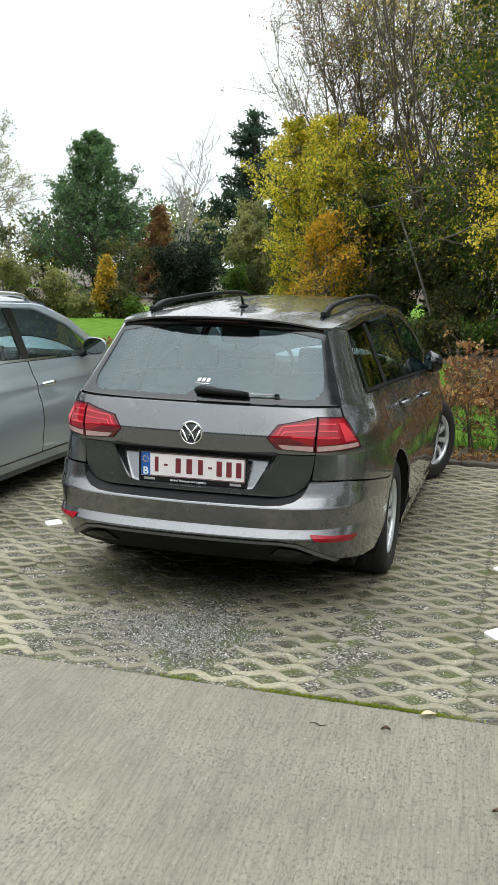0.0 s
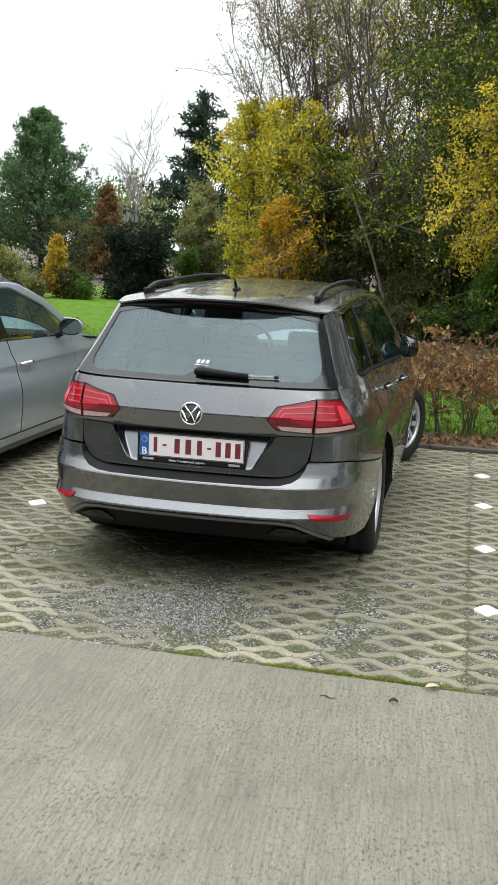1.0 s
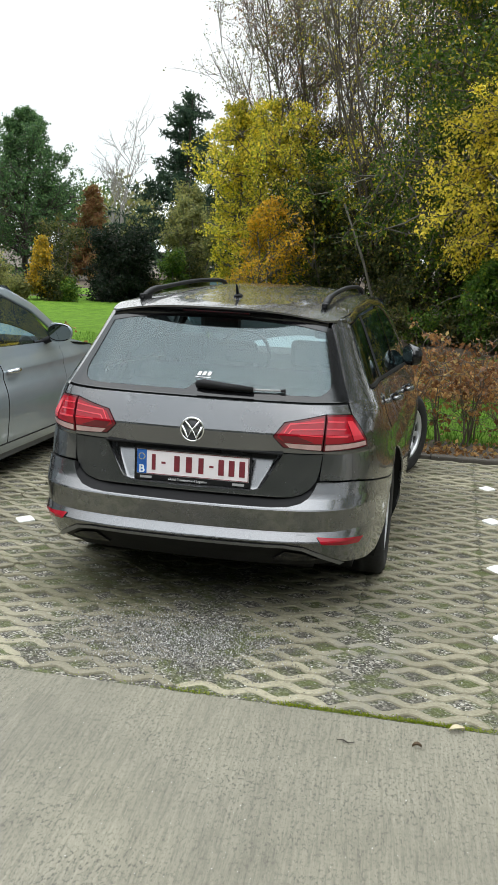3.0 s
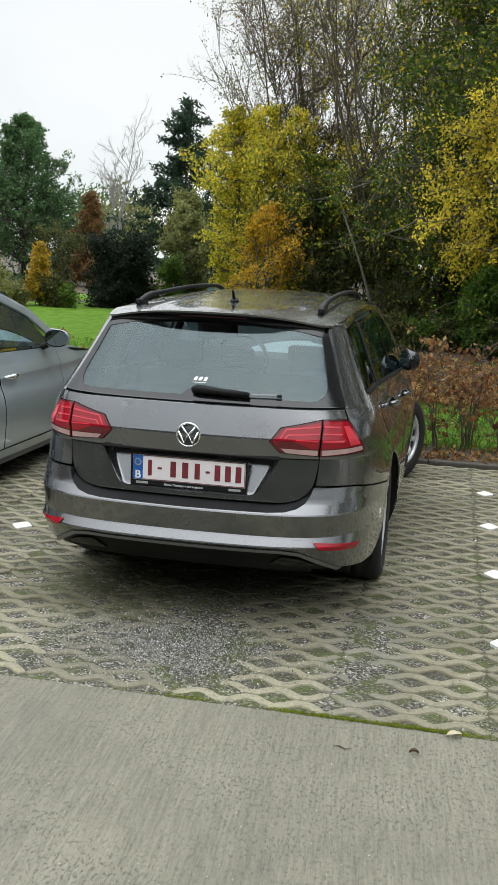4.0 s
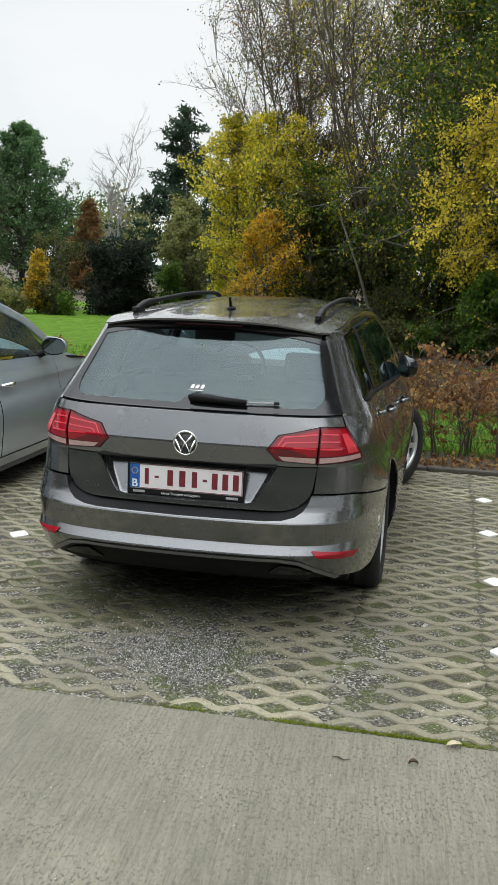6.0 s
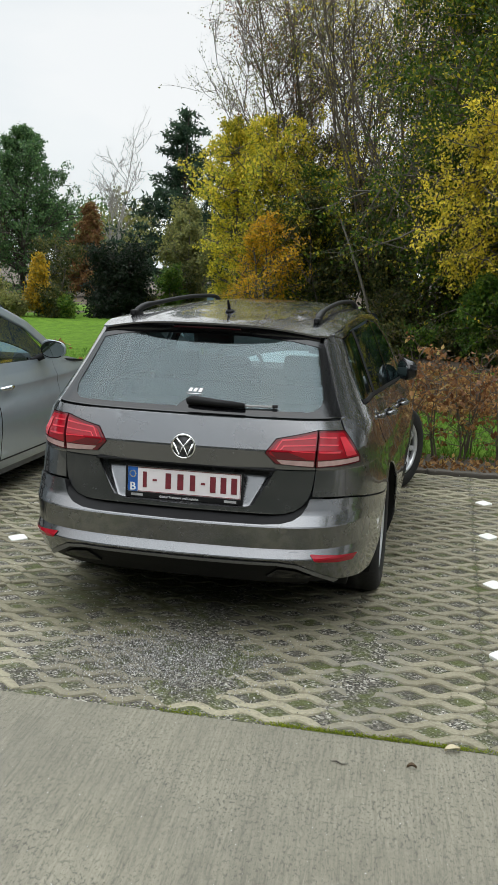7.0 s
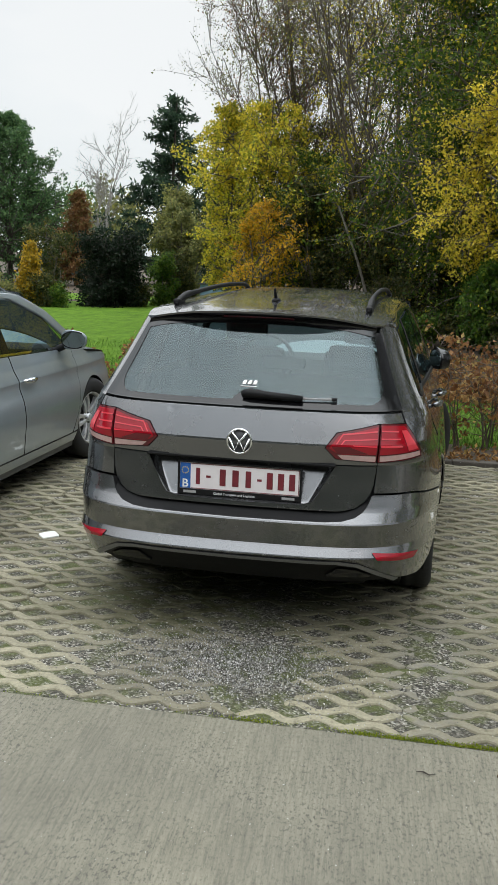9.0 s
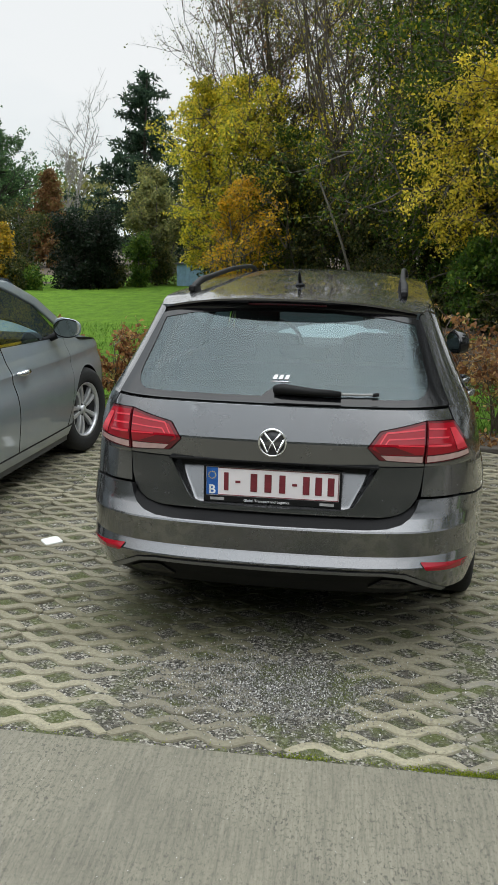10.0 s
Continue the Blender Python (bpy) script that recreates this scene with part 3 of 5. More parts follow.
def car_common(car, paint_mat, y_b, side_glass, belt_mat, detail=True, roof_mat=SILVER):
    """What both cars share: roof, bonnet, screen, flanks, floor and seats."""
    xs, ys = grid(-.62, .62, .05), grid(.2, 2.8, .07)
    outline = [(roof_half(y) - .001, y) for y in grid(.56, 2.75, .1)]
    back = [(x, .392 + .10 * (abs(x) / .5) ** 2.6) for x in grid(-.5, .5, .04)]
    poly = back + outline + [(-x, y) for x, y in reversed(outline)]
    panel("roof", poly, roof_place, roof_mat, car, "rain-spotted painted roof", (xs, ys), .008, rim_mat=roof_mat)
    # screen, bonnet, nose
    def screen(u, y):
        e = roof_half(2.75) + (y - 2.75) / .85 * .16
        z = 1.432 - (y - 2.75) / .85 * .50 - (.02 + .03 * (y - 2.75)) * abs(u) ** 2.2 * 2
        return (u * e, y + .0 - .12 * abs(u) ** 2 * (y - 2.7) / .9, z)
    panel("windscreen", [(-1, 2.76), (1, 2.76), (1, 3.60), (-1, 3.60)], screen, FRONTGLASS, car, "", (grid(-1, 1, .1), grid(2.76, 3.6, .1)), .005)
    nose = smooth_curve([(3.4, .945), (3.7, .925), (4.0, .890), (4.3, .835), (4.5, .735)])
    def bonnet(u, y):
        e = abs(SHELL.point(SHELL.from_y(min(y, 4.53), .80, TAIL), .80, TAIL)[0]) * .97
        return (u * e, y, nose(y) - .028 * abs(u) ** 3)
    panel("bonnet", [(-.95, 3.47), (.95, 3.47), (1, 3.7), (1, 4.2), (.96, 4.44), (0, 4.5), (-.96, 4.44), (-1, 4.2), (-1, 3.7)], bonnet, paint_mat, car, "",
          (grid(-1, 1, .1), grid(3.4, 4.5, .1)), .015)
    end = SHELL.end
    def front(u, z):
        p = SHELL.point(end - abs(u), z, BUMP)
        return (-math.copysign(p[0], u), p[1] - .05 * max(0, z - .6) / .15, z)
    reach = end - SHELL.from_y(4.10, .5, BUMP)
    panel("front_bumper", [(-reach, .20), (reach, .20), (reach, .58), (.62, .60), (.60, .735), (-.60, .735), (-.62, .60), (-reach, .58)], front, paint_mat, car, "",
          (grid(-1.2, 1.2, .06), grid(.2, .74, .06)), .02)
    for k in (-1, 1):
        u0, u1 = .635 * k, (reach - .01) * k
        panel("headlight", [(u0, .612), (u1, .60), (u1, .72), (u0, .735)], front, CLEARLENS, car, "clear headlight", (grid(-1.2, 1.2, .06), ()), .03)
    for sgn in (1, -1):
        car_upper_side(car, sgn, y_b, paint_mat, side_glass, belt_mat, detail)
    # floor and cabin
    bm = bmesh.new()
    add_box(bm, -.70, .70, .62, 4.2, .13, .24, .02)
    add_box(bm, -.55, .55, .30, .9, .21, .42, .03)
    part("underbody", bm, BLACK, car)
    box("cabin_floor", -.74, .74, .35, 3.5, .30, .34, INTERIOR, car)
    box("bulkhead", -.72, .72, 3.45, 3.50, .30, .93, INTERIOR, car)
    box("luggage_cover", -.62, .62, .30, 1.15, .93, .945, INTERIOR, car)
    bm = add_box(bmesh.new(), -.62, .62, 0, .16, .45, 1.03, .05)
    rear_seat = part("rear_seat", bm, INTERIOR, car)
    rear_seat.location = (0, 1.16, 0)
    for x in (-.36, 0, .36):
        box("headrest", x - .12, x + .12, 1.17, 1.25, 1.06, 1.20 if x else 1.13, INTERIOR, car, bevel=.03)
    for x in (-.37, .37):
        box("front_seat", x - .25, x + .25, 2.02, 2.16, .50, 1.10, INTERIOR, car, bevel=.06)
        box("front_headrest", x - .13, x + .13, 2.04, 2.13, 1.14, 1.32, INTERIOR, car, bevel=.035)
    box("dashboard", -.72, .72, 3.0, 3.46, .72, .95, INTERIOR, car, bevel=.05)
    bm = bmesh.new()
    add_tube(bm, [(-.37 + .19 * math.cos(a), 2.82 + .06 * math.sin(a), .93 + .18 * math.sin(a)) for a in np.linspace(0, 2 * math.pi, 25)], .014, 6)
    part("steering_wheel", bm, INTERIOR, car)
    box("headlining", -.5, .5, .75, 2.7, 1.345, 1.36, PALETRIM, car)


def dark_estate():
    car = tagged(empty("estate_car"), "dark grey metallic estate car with roof rails, parked at the kerb", "car")
    # rear bumper
    arch = arc(1.03, .32, .37, 172, 128, 6)
    half = [(0, .404), (.45, .404), (.53, .392), (.62, .338), (.69, .288)]
    r = rx(half) + sy([(.42, .262), (.58, .258)] , BUMP) + sy(arch, BUMP) + sy([(.70, .60)], BUMP) + rx([(.73, .667), (.580, .674), (.567, .672), (.556, .640), (.535, .606), (.50, .584), (.45, .571), (.38, .567), (0, .565)])
    poly = r + flip(r)[1:-1]
    skin("rear_bumper", poly, GREY, car, "dark grey rear bumper", tail=BUMP, depth=.03)
    ledge, gate = line((0, .562), (.38, .564), (.45, .568), (.50, .581), (.535, .603), (.55, .625)), line((0, .592), (.40, .592), (.48, .604), (.53, .634), (.56, .655))
    shelf = panel("bumper_shelf", [(-.55, 0), (.55, 0), (.55, 1), (-.55, 1)],
                  lambda x, v: (x, Shell_y(x, ledge(abs(x)), BUMP) * (1 - v) + (Shell_y(x, gate(abs(x)), TAIL) + .016) * v, ledge(abs(x)) * (1 - v) + gate(abs(x)) * v), BLACK, car, "black scuffed load-sill guard", (grid(-.5, .5, .06), ()), .004)
    ap = rx([(0, .264), (.38, .264), (.50, .268), (.58, .274), (.655, .282), (.61, .335), (.53, .386), (.45, .399), (0, .400)])
    skin("diffuser", ap + flip(ap)[1:-1], BLACK, car, "black plastic lower valance", tail=lambda z: BUMP(z) + .035, depth=.02)
    lip = rx([(0, .384), (.44, .384), (.52, .372), (.605, .320), (.672, .270), (.692, .281), (.62, .337), (.53, .389), (.45, .400), (0, .401)])
    skin("lower_lip", lip + flip(lip)[1:-1], plain("grey_lip", (.17, .17, .172), .35, grain=120), car, "satin grey lower lip", tail=lambda z: BUMP(z) - .002 + .10 * max(0, .41 - z), lift=.004, depth=.03)
    for k in (1, -1):
        sd = (lambda p: p) if k > 0 else flip
        skin("diffuser_vent", sd(rx([(.38, .306), (.55, .304), (.585, .312), (.52, .346), (.44, .356)])), GLOSSBLACK, car, tail=lambda z: BUMP(z) + .03, lift=.006, round_by=.012)
        skin("reflector", sd(rx([(.606, .404), (.69, .392), (.750, .385), (.768, .412), (.69, .424), (.580, .436)])), REDLENS, car, "red rear reflector", tail=BUMP, lift=.004, round_by=.008)
        # quarter panel
        q = rx([(.572, .677), (.725, .672)]) + sy([(.69, .608)]) + sy(arc(1.03, .32, .37, 128, 32, 14)) + sy([(1.372, .70), (1.338, 1.002), (1.3, 1.004), (.575, 1.040), (.560, 1.060), (.715, 1.333), (.58, 1.355), (.54, 1.335)])
        q += rx([(.540, 1.322), (.665, 1.008), (.686, .962), (.7535, .843), (.7575, .8125), (.580, .803)])
        skin("quarter_panel", sd(q), GREY, car, depth=.008)
        skin("fuel_flap", sd(sy([(.93, .80), (1.12, .80), (1.12, .955), (.93, .955)])), GREY, car, lift=.0015, depth=.003, round_by=.03) if k > 0 else None
        # wheel arch lip
        for cy, rad in ((1.03, .372), (3.66, .37)):
            bm = bmesh.new()
            pts = [Vector(SHELL.point(SHELL.from_y(a, b, TAIL), b, TAIL)) + Vector((-.006, 0, 0)) for a, b in arc(cy, .32, rad, 168 if cy < 2 else 178, 8 if cy > 2 else 18, 22)]
            add_tube(bm, [(p.x * k, p.y, p.z) for p in pts], .008, 6)
            part("arch_lip", bm, GREY, car)
        # tail lights
        lamp = skin("tail_light", sd(rx([(.363, .867), (.407, .926), (.574, .963), (.571, .808), (.409, .821)])), DARKLENS, car, "red tail light on the tailgate", lift=.004, depth=.02, round_by=.005, rim=DARKLENS)
        skin("lens_band", sd(rx([(.377, .866), (.415, .917), (.571, .953), (.570, .842), (.420, .842)])), REDLENS, lamp, "red lens", lift=.0065, depth=.002, round_by=.006)
        skin("lens_wedge", sd(rx([(.387, .874), (.466, .873), (.538, .8455), (.414, .8455)])), DARKLENS, lamp, "dark red wedge", lift=.0085, depth=.002, round_by=.004)
        for bar in ([(.431, .918), (.571, .931), (.571, .937), (.429, .924)], [(.404, .881), (.410, .881), (.434, .920), (.428, .922)],
                    [(.440, .895), (.571, .901), (.571, .906), (.438, .900)], [(.424, .880), (.430, .880), (.443, .896), (.437, .898)], [(.478, .875), (.571, .872), (.571, .877), (.474, .880)]):
            skin("light_bar", sd(rx(bar)), BRIGHTLENS, lamp, "brighter red bar", lift=.0085, depth=.002)
        skin("reversing_lens", sd(rx([(.434, .821), (.568, .812), (.568, .836), (.411, .841)])), CLEARLENS, lamp, "pale clear lens strip", lift=.007, depth=.002, round_by=.003)
        lamp = skin("tail_light", sd(rx([(.581, .964), (.682, .960), (.750, .842), (.754, .816), (.578, .807)])), DARKLENS, car, "red tail light on the wing", lift=.004, depth=.02, round_by=.005, rim=DARKLENS)
        skin("lens_band", sd(rx([(.584, .956), (.677, .952), (.740, .847), (.584, .841)])), REDLENS, lamp, "red lens", lift=.0065, depth=.002, round_by=.006)
        for z0, x1 in ((.932, .652), (.901, .662), (.872, .672)):
            skin("light_bar", sd(rx([(.586, z0), (x1, z0 - .004), (x1 + .002, z0 + .002), (.586, z0 + .006)])), BRIGHTLENS, lamp, "brighter red bar", lift=.0085, depth=.002)
        skin("light_block", sd(rx([(.664, .935), (.684, .934), (.735, .855), (.698, .851)])), BRIGHTLENS, lamp, "bright red outer block", lift=.0085, depth=.002, round_by=.004)
        skin("reversing_lens", sd(rx([(.585, .812), (.747, .823), (.743, .842), (.585, .836)])), CLEARLENS, lamp, "pale clear lens strip", lift=.007, depth=.002, round_by=.003)
    skin("towing_eye_cover", rx([(.492, .418), (.540, .418), (.540, .447), (.492, .447)]), GREY, car, "square towing eye cover", tail=BUMP, lift=.0015, depth=.003, round_by=.006)
    # tailgate
    lo = rx([(0, .596), (.40, .597), (.455, .602), (.50, .615), (.533, .639), (.556, .670), (.568, .710), (.577, .789), (.409, .789), (.335, .656), (.318, .632), (.27, .619), (0, .615)])
    skin("tailgate_lower", lo + flip(lo)[1:-1], GREY, car, "lower tailgate skin", depth=.02)
    up = rx([(0, .794), (.577, .794), (.577, .8045), (.406, .8175), (.359, .867), (.404, .9295), (.577, .9675), (.679, .9645), (.662, 1.004), (.3, 1.006), (0, 1.006)])
    skin("tailgate_upper", up + flip(up)[1:-1], GREY, car, "upper tailgate skin")
    def rec(x, z):
        edge = float(np.interp(z, (.609, .624, .656, .792), (.300, .322, .340, .416)))
        x = x * edge
        surf = Shell_y(x, z, TAIL)
        k = ease((edge - abs(x)) / .026) * ease((z - .607) / .016)
        return (x, surf + .002 + (.094 + (z - .632) * .42 - surf) * k, z)
    panel("plate_recess", [(-1, .609), (1, .609), (1, .792), (-1, .792)], rec, GREY, car, "number plate recess", (grid(-.9, .9, .1) + [.915, .93, .945, .96, .975, .99, -.915, -.93, -.945, -.96, -.975, -.99], [.612, .615, .618, .621, .625] + grid(.635, .79, .02)), 0)
    bm = bmesh.new()
    add_box(bm, -.409, .409, .082, .135, .786, .795, .002)
    part("handle_lip", bm, BLACK, car)
    # number plate
    plate = box("number_plate", -.262, .262, .092, .102, .645, .762, PLATEWHITE, car, "white plate with maroon characters", .003)
    surround = bmesh.new()
    for x0, x1, z0, z1 in ((-.270, .270, .762, .768), (-.270, .270, .622, .645), (-.270, -.262, .645, .762), (.262, .270, .645, .762)):
        add_box(surround, x0, x1, .086, .108, z0, z1, .0015)
    part("plate_surround", surround, BLACK, car, "black plastic plate surround", smooth=False)
    for x, w in ((-.215, .055), (.215, .055)):
        box("surround_lettering", x - w / 2, x + w / 2, .0850, .0862, .629, .640, GREYPRINT, car, bevel=0)
    text_mesh("surround_lettering", "Global Transport and Logistics", .0145, WHITEPRINT, car, Matrix.Translation((-.020, .0850, .6325)) @ pose(0, 0, 0, 90))
    box("country_strip", -.260, -.214, .0905, .0925, .648, .759, PLATEBLUE, plate, "blue strip with a ring of stars", .001)
    text_mesh("country_letter", "B", .05, WHITEPRINT, plate, Matrix.Translation((-.237, .0902, .668)) @ pose(0, 0, 0, 90), bold=.001)
    for k in range(12):
        a = 2 * math.pi * k / 12
        box("star", -.237 + .014 * math.cos(a) - .002, -.237 + .014 * math.cos(a) + .002, .0898, .0906, .727 + .014 * math.sin(a) - .002, .727 + .014 * math.sin(a) + .002,
            plain("star_yellow", (.7, .5, .05), .5, bump=0) if k == 0 else bpy.data.materials["star_yellow"], plate, bevel=0)
    red_edge = bmesh.new()
    for x0, x1, z0, z1 in ((-.212, .259, .7565, .759), (-.212, .259, .648, .6505), (.2565, .259, .6505, .7565)):
        add_box(red_edge, x0, x1, .0908, .0922, z0, z1)
    part("plate_edge_line", red_edge, PLATERED, plate, "maroon line", smooth=False)
    # characters stand as plain bars
    for x, w in ((-.181, .009), (-.072, .013), (-.016, .014), (.040, .012), (.133, .013), (.181, .013), (.229, .013)):
        box("character_bar", x - w, x + w, .0905, .0925, .668, .740, PLATERED, plate, "maroon bar", .002)
    for x in (-.135, .088):
        box("character_bar", x - .010, x + .010, .0905, .0925, .699, .709, PLATERED, plate, "maroon bar", .001)
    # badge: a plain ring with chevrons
    badge = empty("badge")
    badge.parent = car
    badge.location = (0, .070, .872)
    m = pose(0, 0, 0, 0, 0, 90)
    ring = add_lathe(bmesh.new(), [(.047, -.012), (.055, -.010), (.057, .0), (.053, .007), (.048, .004), (.047, -.012)], 40)
    part("badge_ring", ring, CHROME, badge, "chrome ring").matrix_local = pose(0, 0, 0, 0, 0, -90)
    part("badge_disc", add_lathe(bmesh.new(), [(0, .0), (.049, .0), (.05, -.012), (0, -.012)], 40), DARKALLOY, badge, "dark disc").matrix_local = pose(0, 0, 0, 0, 0, -90)
    for pts in ([(-.030, .036), (0, -.002), (.030, .036)], [(-.044, .014), (-.020, -.040), (0, .004), (.020, -.040), (.044, .014)]):
        bm = bmesh.new()
        add_tube(bm, [(a, -.003, b) for a, b in pts], .0058, 6)
        part("chevron", bm, CHROME, badge, "chrome chevron")
    # rear window
    win = rx([(0, 1.012), (.664, 1.012), (.630, 1.09), (.575, 1.232), (.540, 1.318), (.40, 1.345), (.2, 1.360), (0, 1.364)])
    skin("rear_window", win + flip(win)[1:-1], REARGLASS, car, "misty tinted rear window", lift=.001, depth=.006)
    for k in (1, -1):
        sd = (lambda p: p) if k > 0 else flip
        skin("glass_border", sd(rx([(.540, 1.012), (.664, 1.012), (.630, 1.09), (.575, 1.232), (.540, 1.318), (.512, 1.322), (.522, 1.29), (.574, 1.115), (.578, 1.09), (.575, 1.068), (.565, 1.052), (.548, 1.042)])), GLOSSBLACK, car, "black glass border", lift=.003, depth=.004)
    low = rx([(0, 1.012), (.60, 1.012), (.58, 1.042), (.52, 1.036), (.16, 1.040), (.10, 1.062), (0, 1.062)])
    skin("glass_border", low + flip(rx([(0, 1.012), (.60, 1.012), (.58, 1.042), (.52, 1.036), (.06, 1.037), (.03, 1.062), (0, 1.062)]))[1:-1], GLOSSBLACK, car, "black glass border", lift=.003, depth=.004)
    head = rx([(0, 1.344), (.2, 1.341), (.40, 1.327), (.522, 1.302), (.540, 1.318), (.40, 1.345), (.2, 1.360), (0, 1.364)])
    skin("glass_border", head + flip(head)[1:-1], GLOSSBLACK, car, "black glass border", lift=.0035, depth=.004)
    # spoiler underside with the high brake light
    def under(x, v):
        p = Vector(roof_place(x, .394 + .10 * (abs(x) / .5) ** 2.6)) - Vector((0, 0, .0085))
        zq = 1.316 + .040 * (1 - (abs(x) / .53) ** 2)
        q = Vector(SHELL.point(SHELL.from_x(x * .99, zq), zq, TAIL))
        return tuple(p * (1 - v) + q * v + Vector((0, .012 * math.sin(math.pi * v), 0)))
    panel("spoiler_underside", [(-.525, 0), (.525, 0), (.525, 1), (-.525, 1)], lambda x, v: under(x, 1 - v), GLOSSBLACK, car, "gloss black spoiler underside", (grid(-.5, .5, .05), (.25, .5, .75)), .004)
    panel("brake_light", [(-.16, .55), (.16, .55), (.16, .75), (-.16, .75)], lambda x, v: under(x, 1 - v), DARKLENS, car, "dark red high brake light", (grid(-.2, .2, .04), ()), .004, lift=.004)
    # wiper
    g = lambda x, z, o=.02: (Vector(SHELL.point(SHELL.from_x(x, z), z, TAIL)) + Vector((0, -o, o * .5)))
    bm = bmesh.new()
    add_tube(bm, [g(-.01, 1.055, .012), g(.02, 1.058), g(.12, 1.052), g(.25, 1.047)], [.018, .021, .017, .012], 8)
    wiper = part("rear_wiper", bm, BLACK, car, "black rear wiper arm")
    bm = bmesh.new()
    add_tube(bm, [g(.24, 1.049, .014), g(.33, 1.050, .014), g(.372, 1.051, .014)], [.0055, .005, .005], 6)
    part("wiper_blade", bm, GREYPRINT, wiper, "grey blade end")
    bm = bmesh.new()
    add_tube(bm, [g(.37, 1.050, .015), g(.393, 1.051, .015)], .008, 6)
    part("blade_tip", bm, BLACK, wiper)
    # sticker: slanted white shapes over a line
    for x in (-.014, .009, .032):
        skin("sticker", rx([(x - .010, 1.096), (x + .006, 1.096), (x + .011, 1.112), (x - .003, 1.112)]), WHITEPRINT, car, "white sticker shape on the rear glass", lift=.004, depth=.001)
    skin("sticker", rx([(-.030, 1.087), (.042, 1.087), (.042, 1.0895), (-.030, 1.0895)]), WHITEPRINT, car, "white sticker line on the rear glass", lift=.004, depth=.001)
    # roof rails and aerial
    for k in (1, -1):
        bm = bmesh.new()
        pts = []
        for i in range(25):
            t = i / 24
            y = .74 + 1.95 * t
            x = roof_half(y) - .118
            lift_by = .030 * min(1, math.sin(math.pi * t) * 3.2) ** .8
            pts.append((k * x, y, roof_place(x, y)[2] + lift_by + .006))
        add_tube(bm, pts, [.009, .016, .017, .016] + [.0125] * 18 + [.015, .015, .009], 10)
        part("roof_rail", bm, BLACK, car, "black roof rail")
        for y in (.80, 2.62):
            bm = bmesh.new()
            x = roof_half(y) - .118
            z = roof_place(x, y)[2]
            add_box(bm, k * x - .015, k * x + .015, y - .06, y + .075, z - .005, z + .026, .010)
            part("rail_foot", bm, BLACK, car)
    bm = bmesh.new()
    z = ROOF_MID(.88)
    bmesh.ops.create_uvsphere(bm, u_segments=16, v_segments=8, radius=1)
    for v in bm.verts:
        v.co = Vector((v.co.x * .022, .90 + v.co.y * .05, z + max(0, v.co.z) * .018))
    add_tube(bm, [(0, .885, z + .01), (0, .86, z + .04), (0, .845, z + .062)], [.009, .007, .004], 8)
    part("aerial", bm, BLACK, car, "short black roof aerial")
    car_common(car, GREY, 2.24, SIDEGLASS, BLACK, True, WETGREY)
    for x, y, turn in ((.735, 1.03, 0), (.745, 3.66, -24)):
        wheel(car, Matrix.Translation((x, y, .317)) @ pose(0, 0, 0, 0, 0, turn) @ pose(0, 0, 0, 12), ALLOY, 10, .317, "single")
        wheel(car, Matrix.Translation((-x, y, .317)) @ pose(0, 0, 0, 0, 0, 180 + turn), ALLOY, 10, .317, "single")
    return car


def Shell_y(x, z, tail):
    return SHELL.point(SHELL.from_x(x, z), z, tail)[1]


LOW = .965  # the silver car stands a little lower


def silver_car():
    car = tagged(empty("silver_car"), "silver grey car parked beside the estate, nose to the kerb", "car")
    q = rx([(0, .30), (.66, .30)]) + sy([(.58, .30)]) + sy(arc(1.03, .32, .37, 172, 32, 18)) + sy([(1.372, .70), (1.338, .99), (.575, 1.022), (.560, 1.045), (.715, 1.333), (.58, 1.355), (.54, 1.335)]) + rx([(.540, 1.322), (.668, 1.008), (.3, 1.01), (0, 1.01)])
    skin("rear_body", q + flip(q)[1:-1], SILVER, car, "silver rear body")
    win = rx([(0, 1.014), (.664, 1.014), (.575, 1.232), (.540, 1.318), (0, 1.338)])
    skin("rear_window", win + flip(win)[1:-1], REARGLASS, car, depth=.006)
    for k in (1, -1):
        sd = (lambda p: p) if k > 0 else flip
        skin("tail_light", sd(rx([(.42, .86), (.60, .95), (.74, .94), (.757, .83), (.44, .82)])), REDLENS, car, lift=.006, round_by=.015)
    car_common(car, SILVER, 2.19, PALEGLASS, CHROME, False)
    for k in (1, -1):
        bm = bmesh.new()
        pts = []
        for i in range(21):
            t = i / 20
            y = .74 + 1.9 * t
            x = roof_half(y) - .06
            pts.append((k * x, y, roof_place(x, y)[2] + .035 * min(1, math.sin(math.pi * t) * 5) ** .7 + .006))
        add_tube(bm, pts, .017, 8)
        part("roof_rail", bm, CHROME, car, "bright roof rail")
    for x, y, turn in ((.755, 1.03, 0), (.765, 3.58, -9)):
        up = Matrix.Diagonal((1, 1, 1 / LOW, 1))
        wheel(car, up @ Matrix.Translation((x, y, .325)) @ pose(0, 0, 0, 0, 0, turn) @ pose(0, 0, 0, 20), ALLOY, 5, .325, "twin")
        wheel(car, up @ Matrix.Translation((-x, y, .325)) @ pose(0, 0, 0, 0, 0, 180 + turn), ALLOY, 5, .325, "twin")
    return car


estate = dark_estate()
silver = silver_car()
silver.matrix_world = pose(-2.745, -.06, 0, 0, 0, 0.1) @ Matrix.Diagonal((1, 1, LOW, 1))


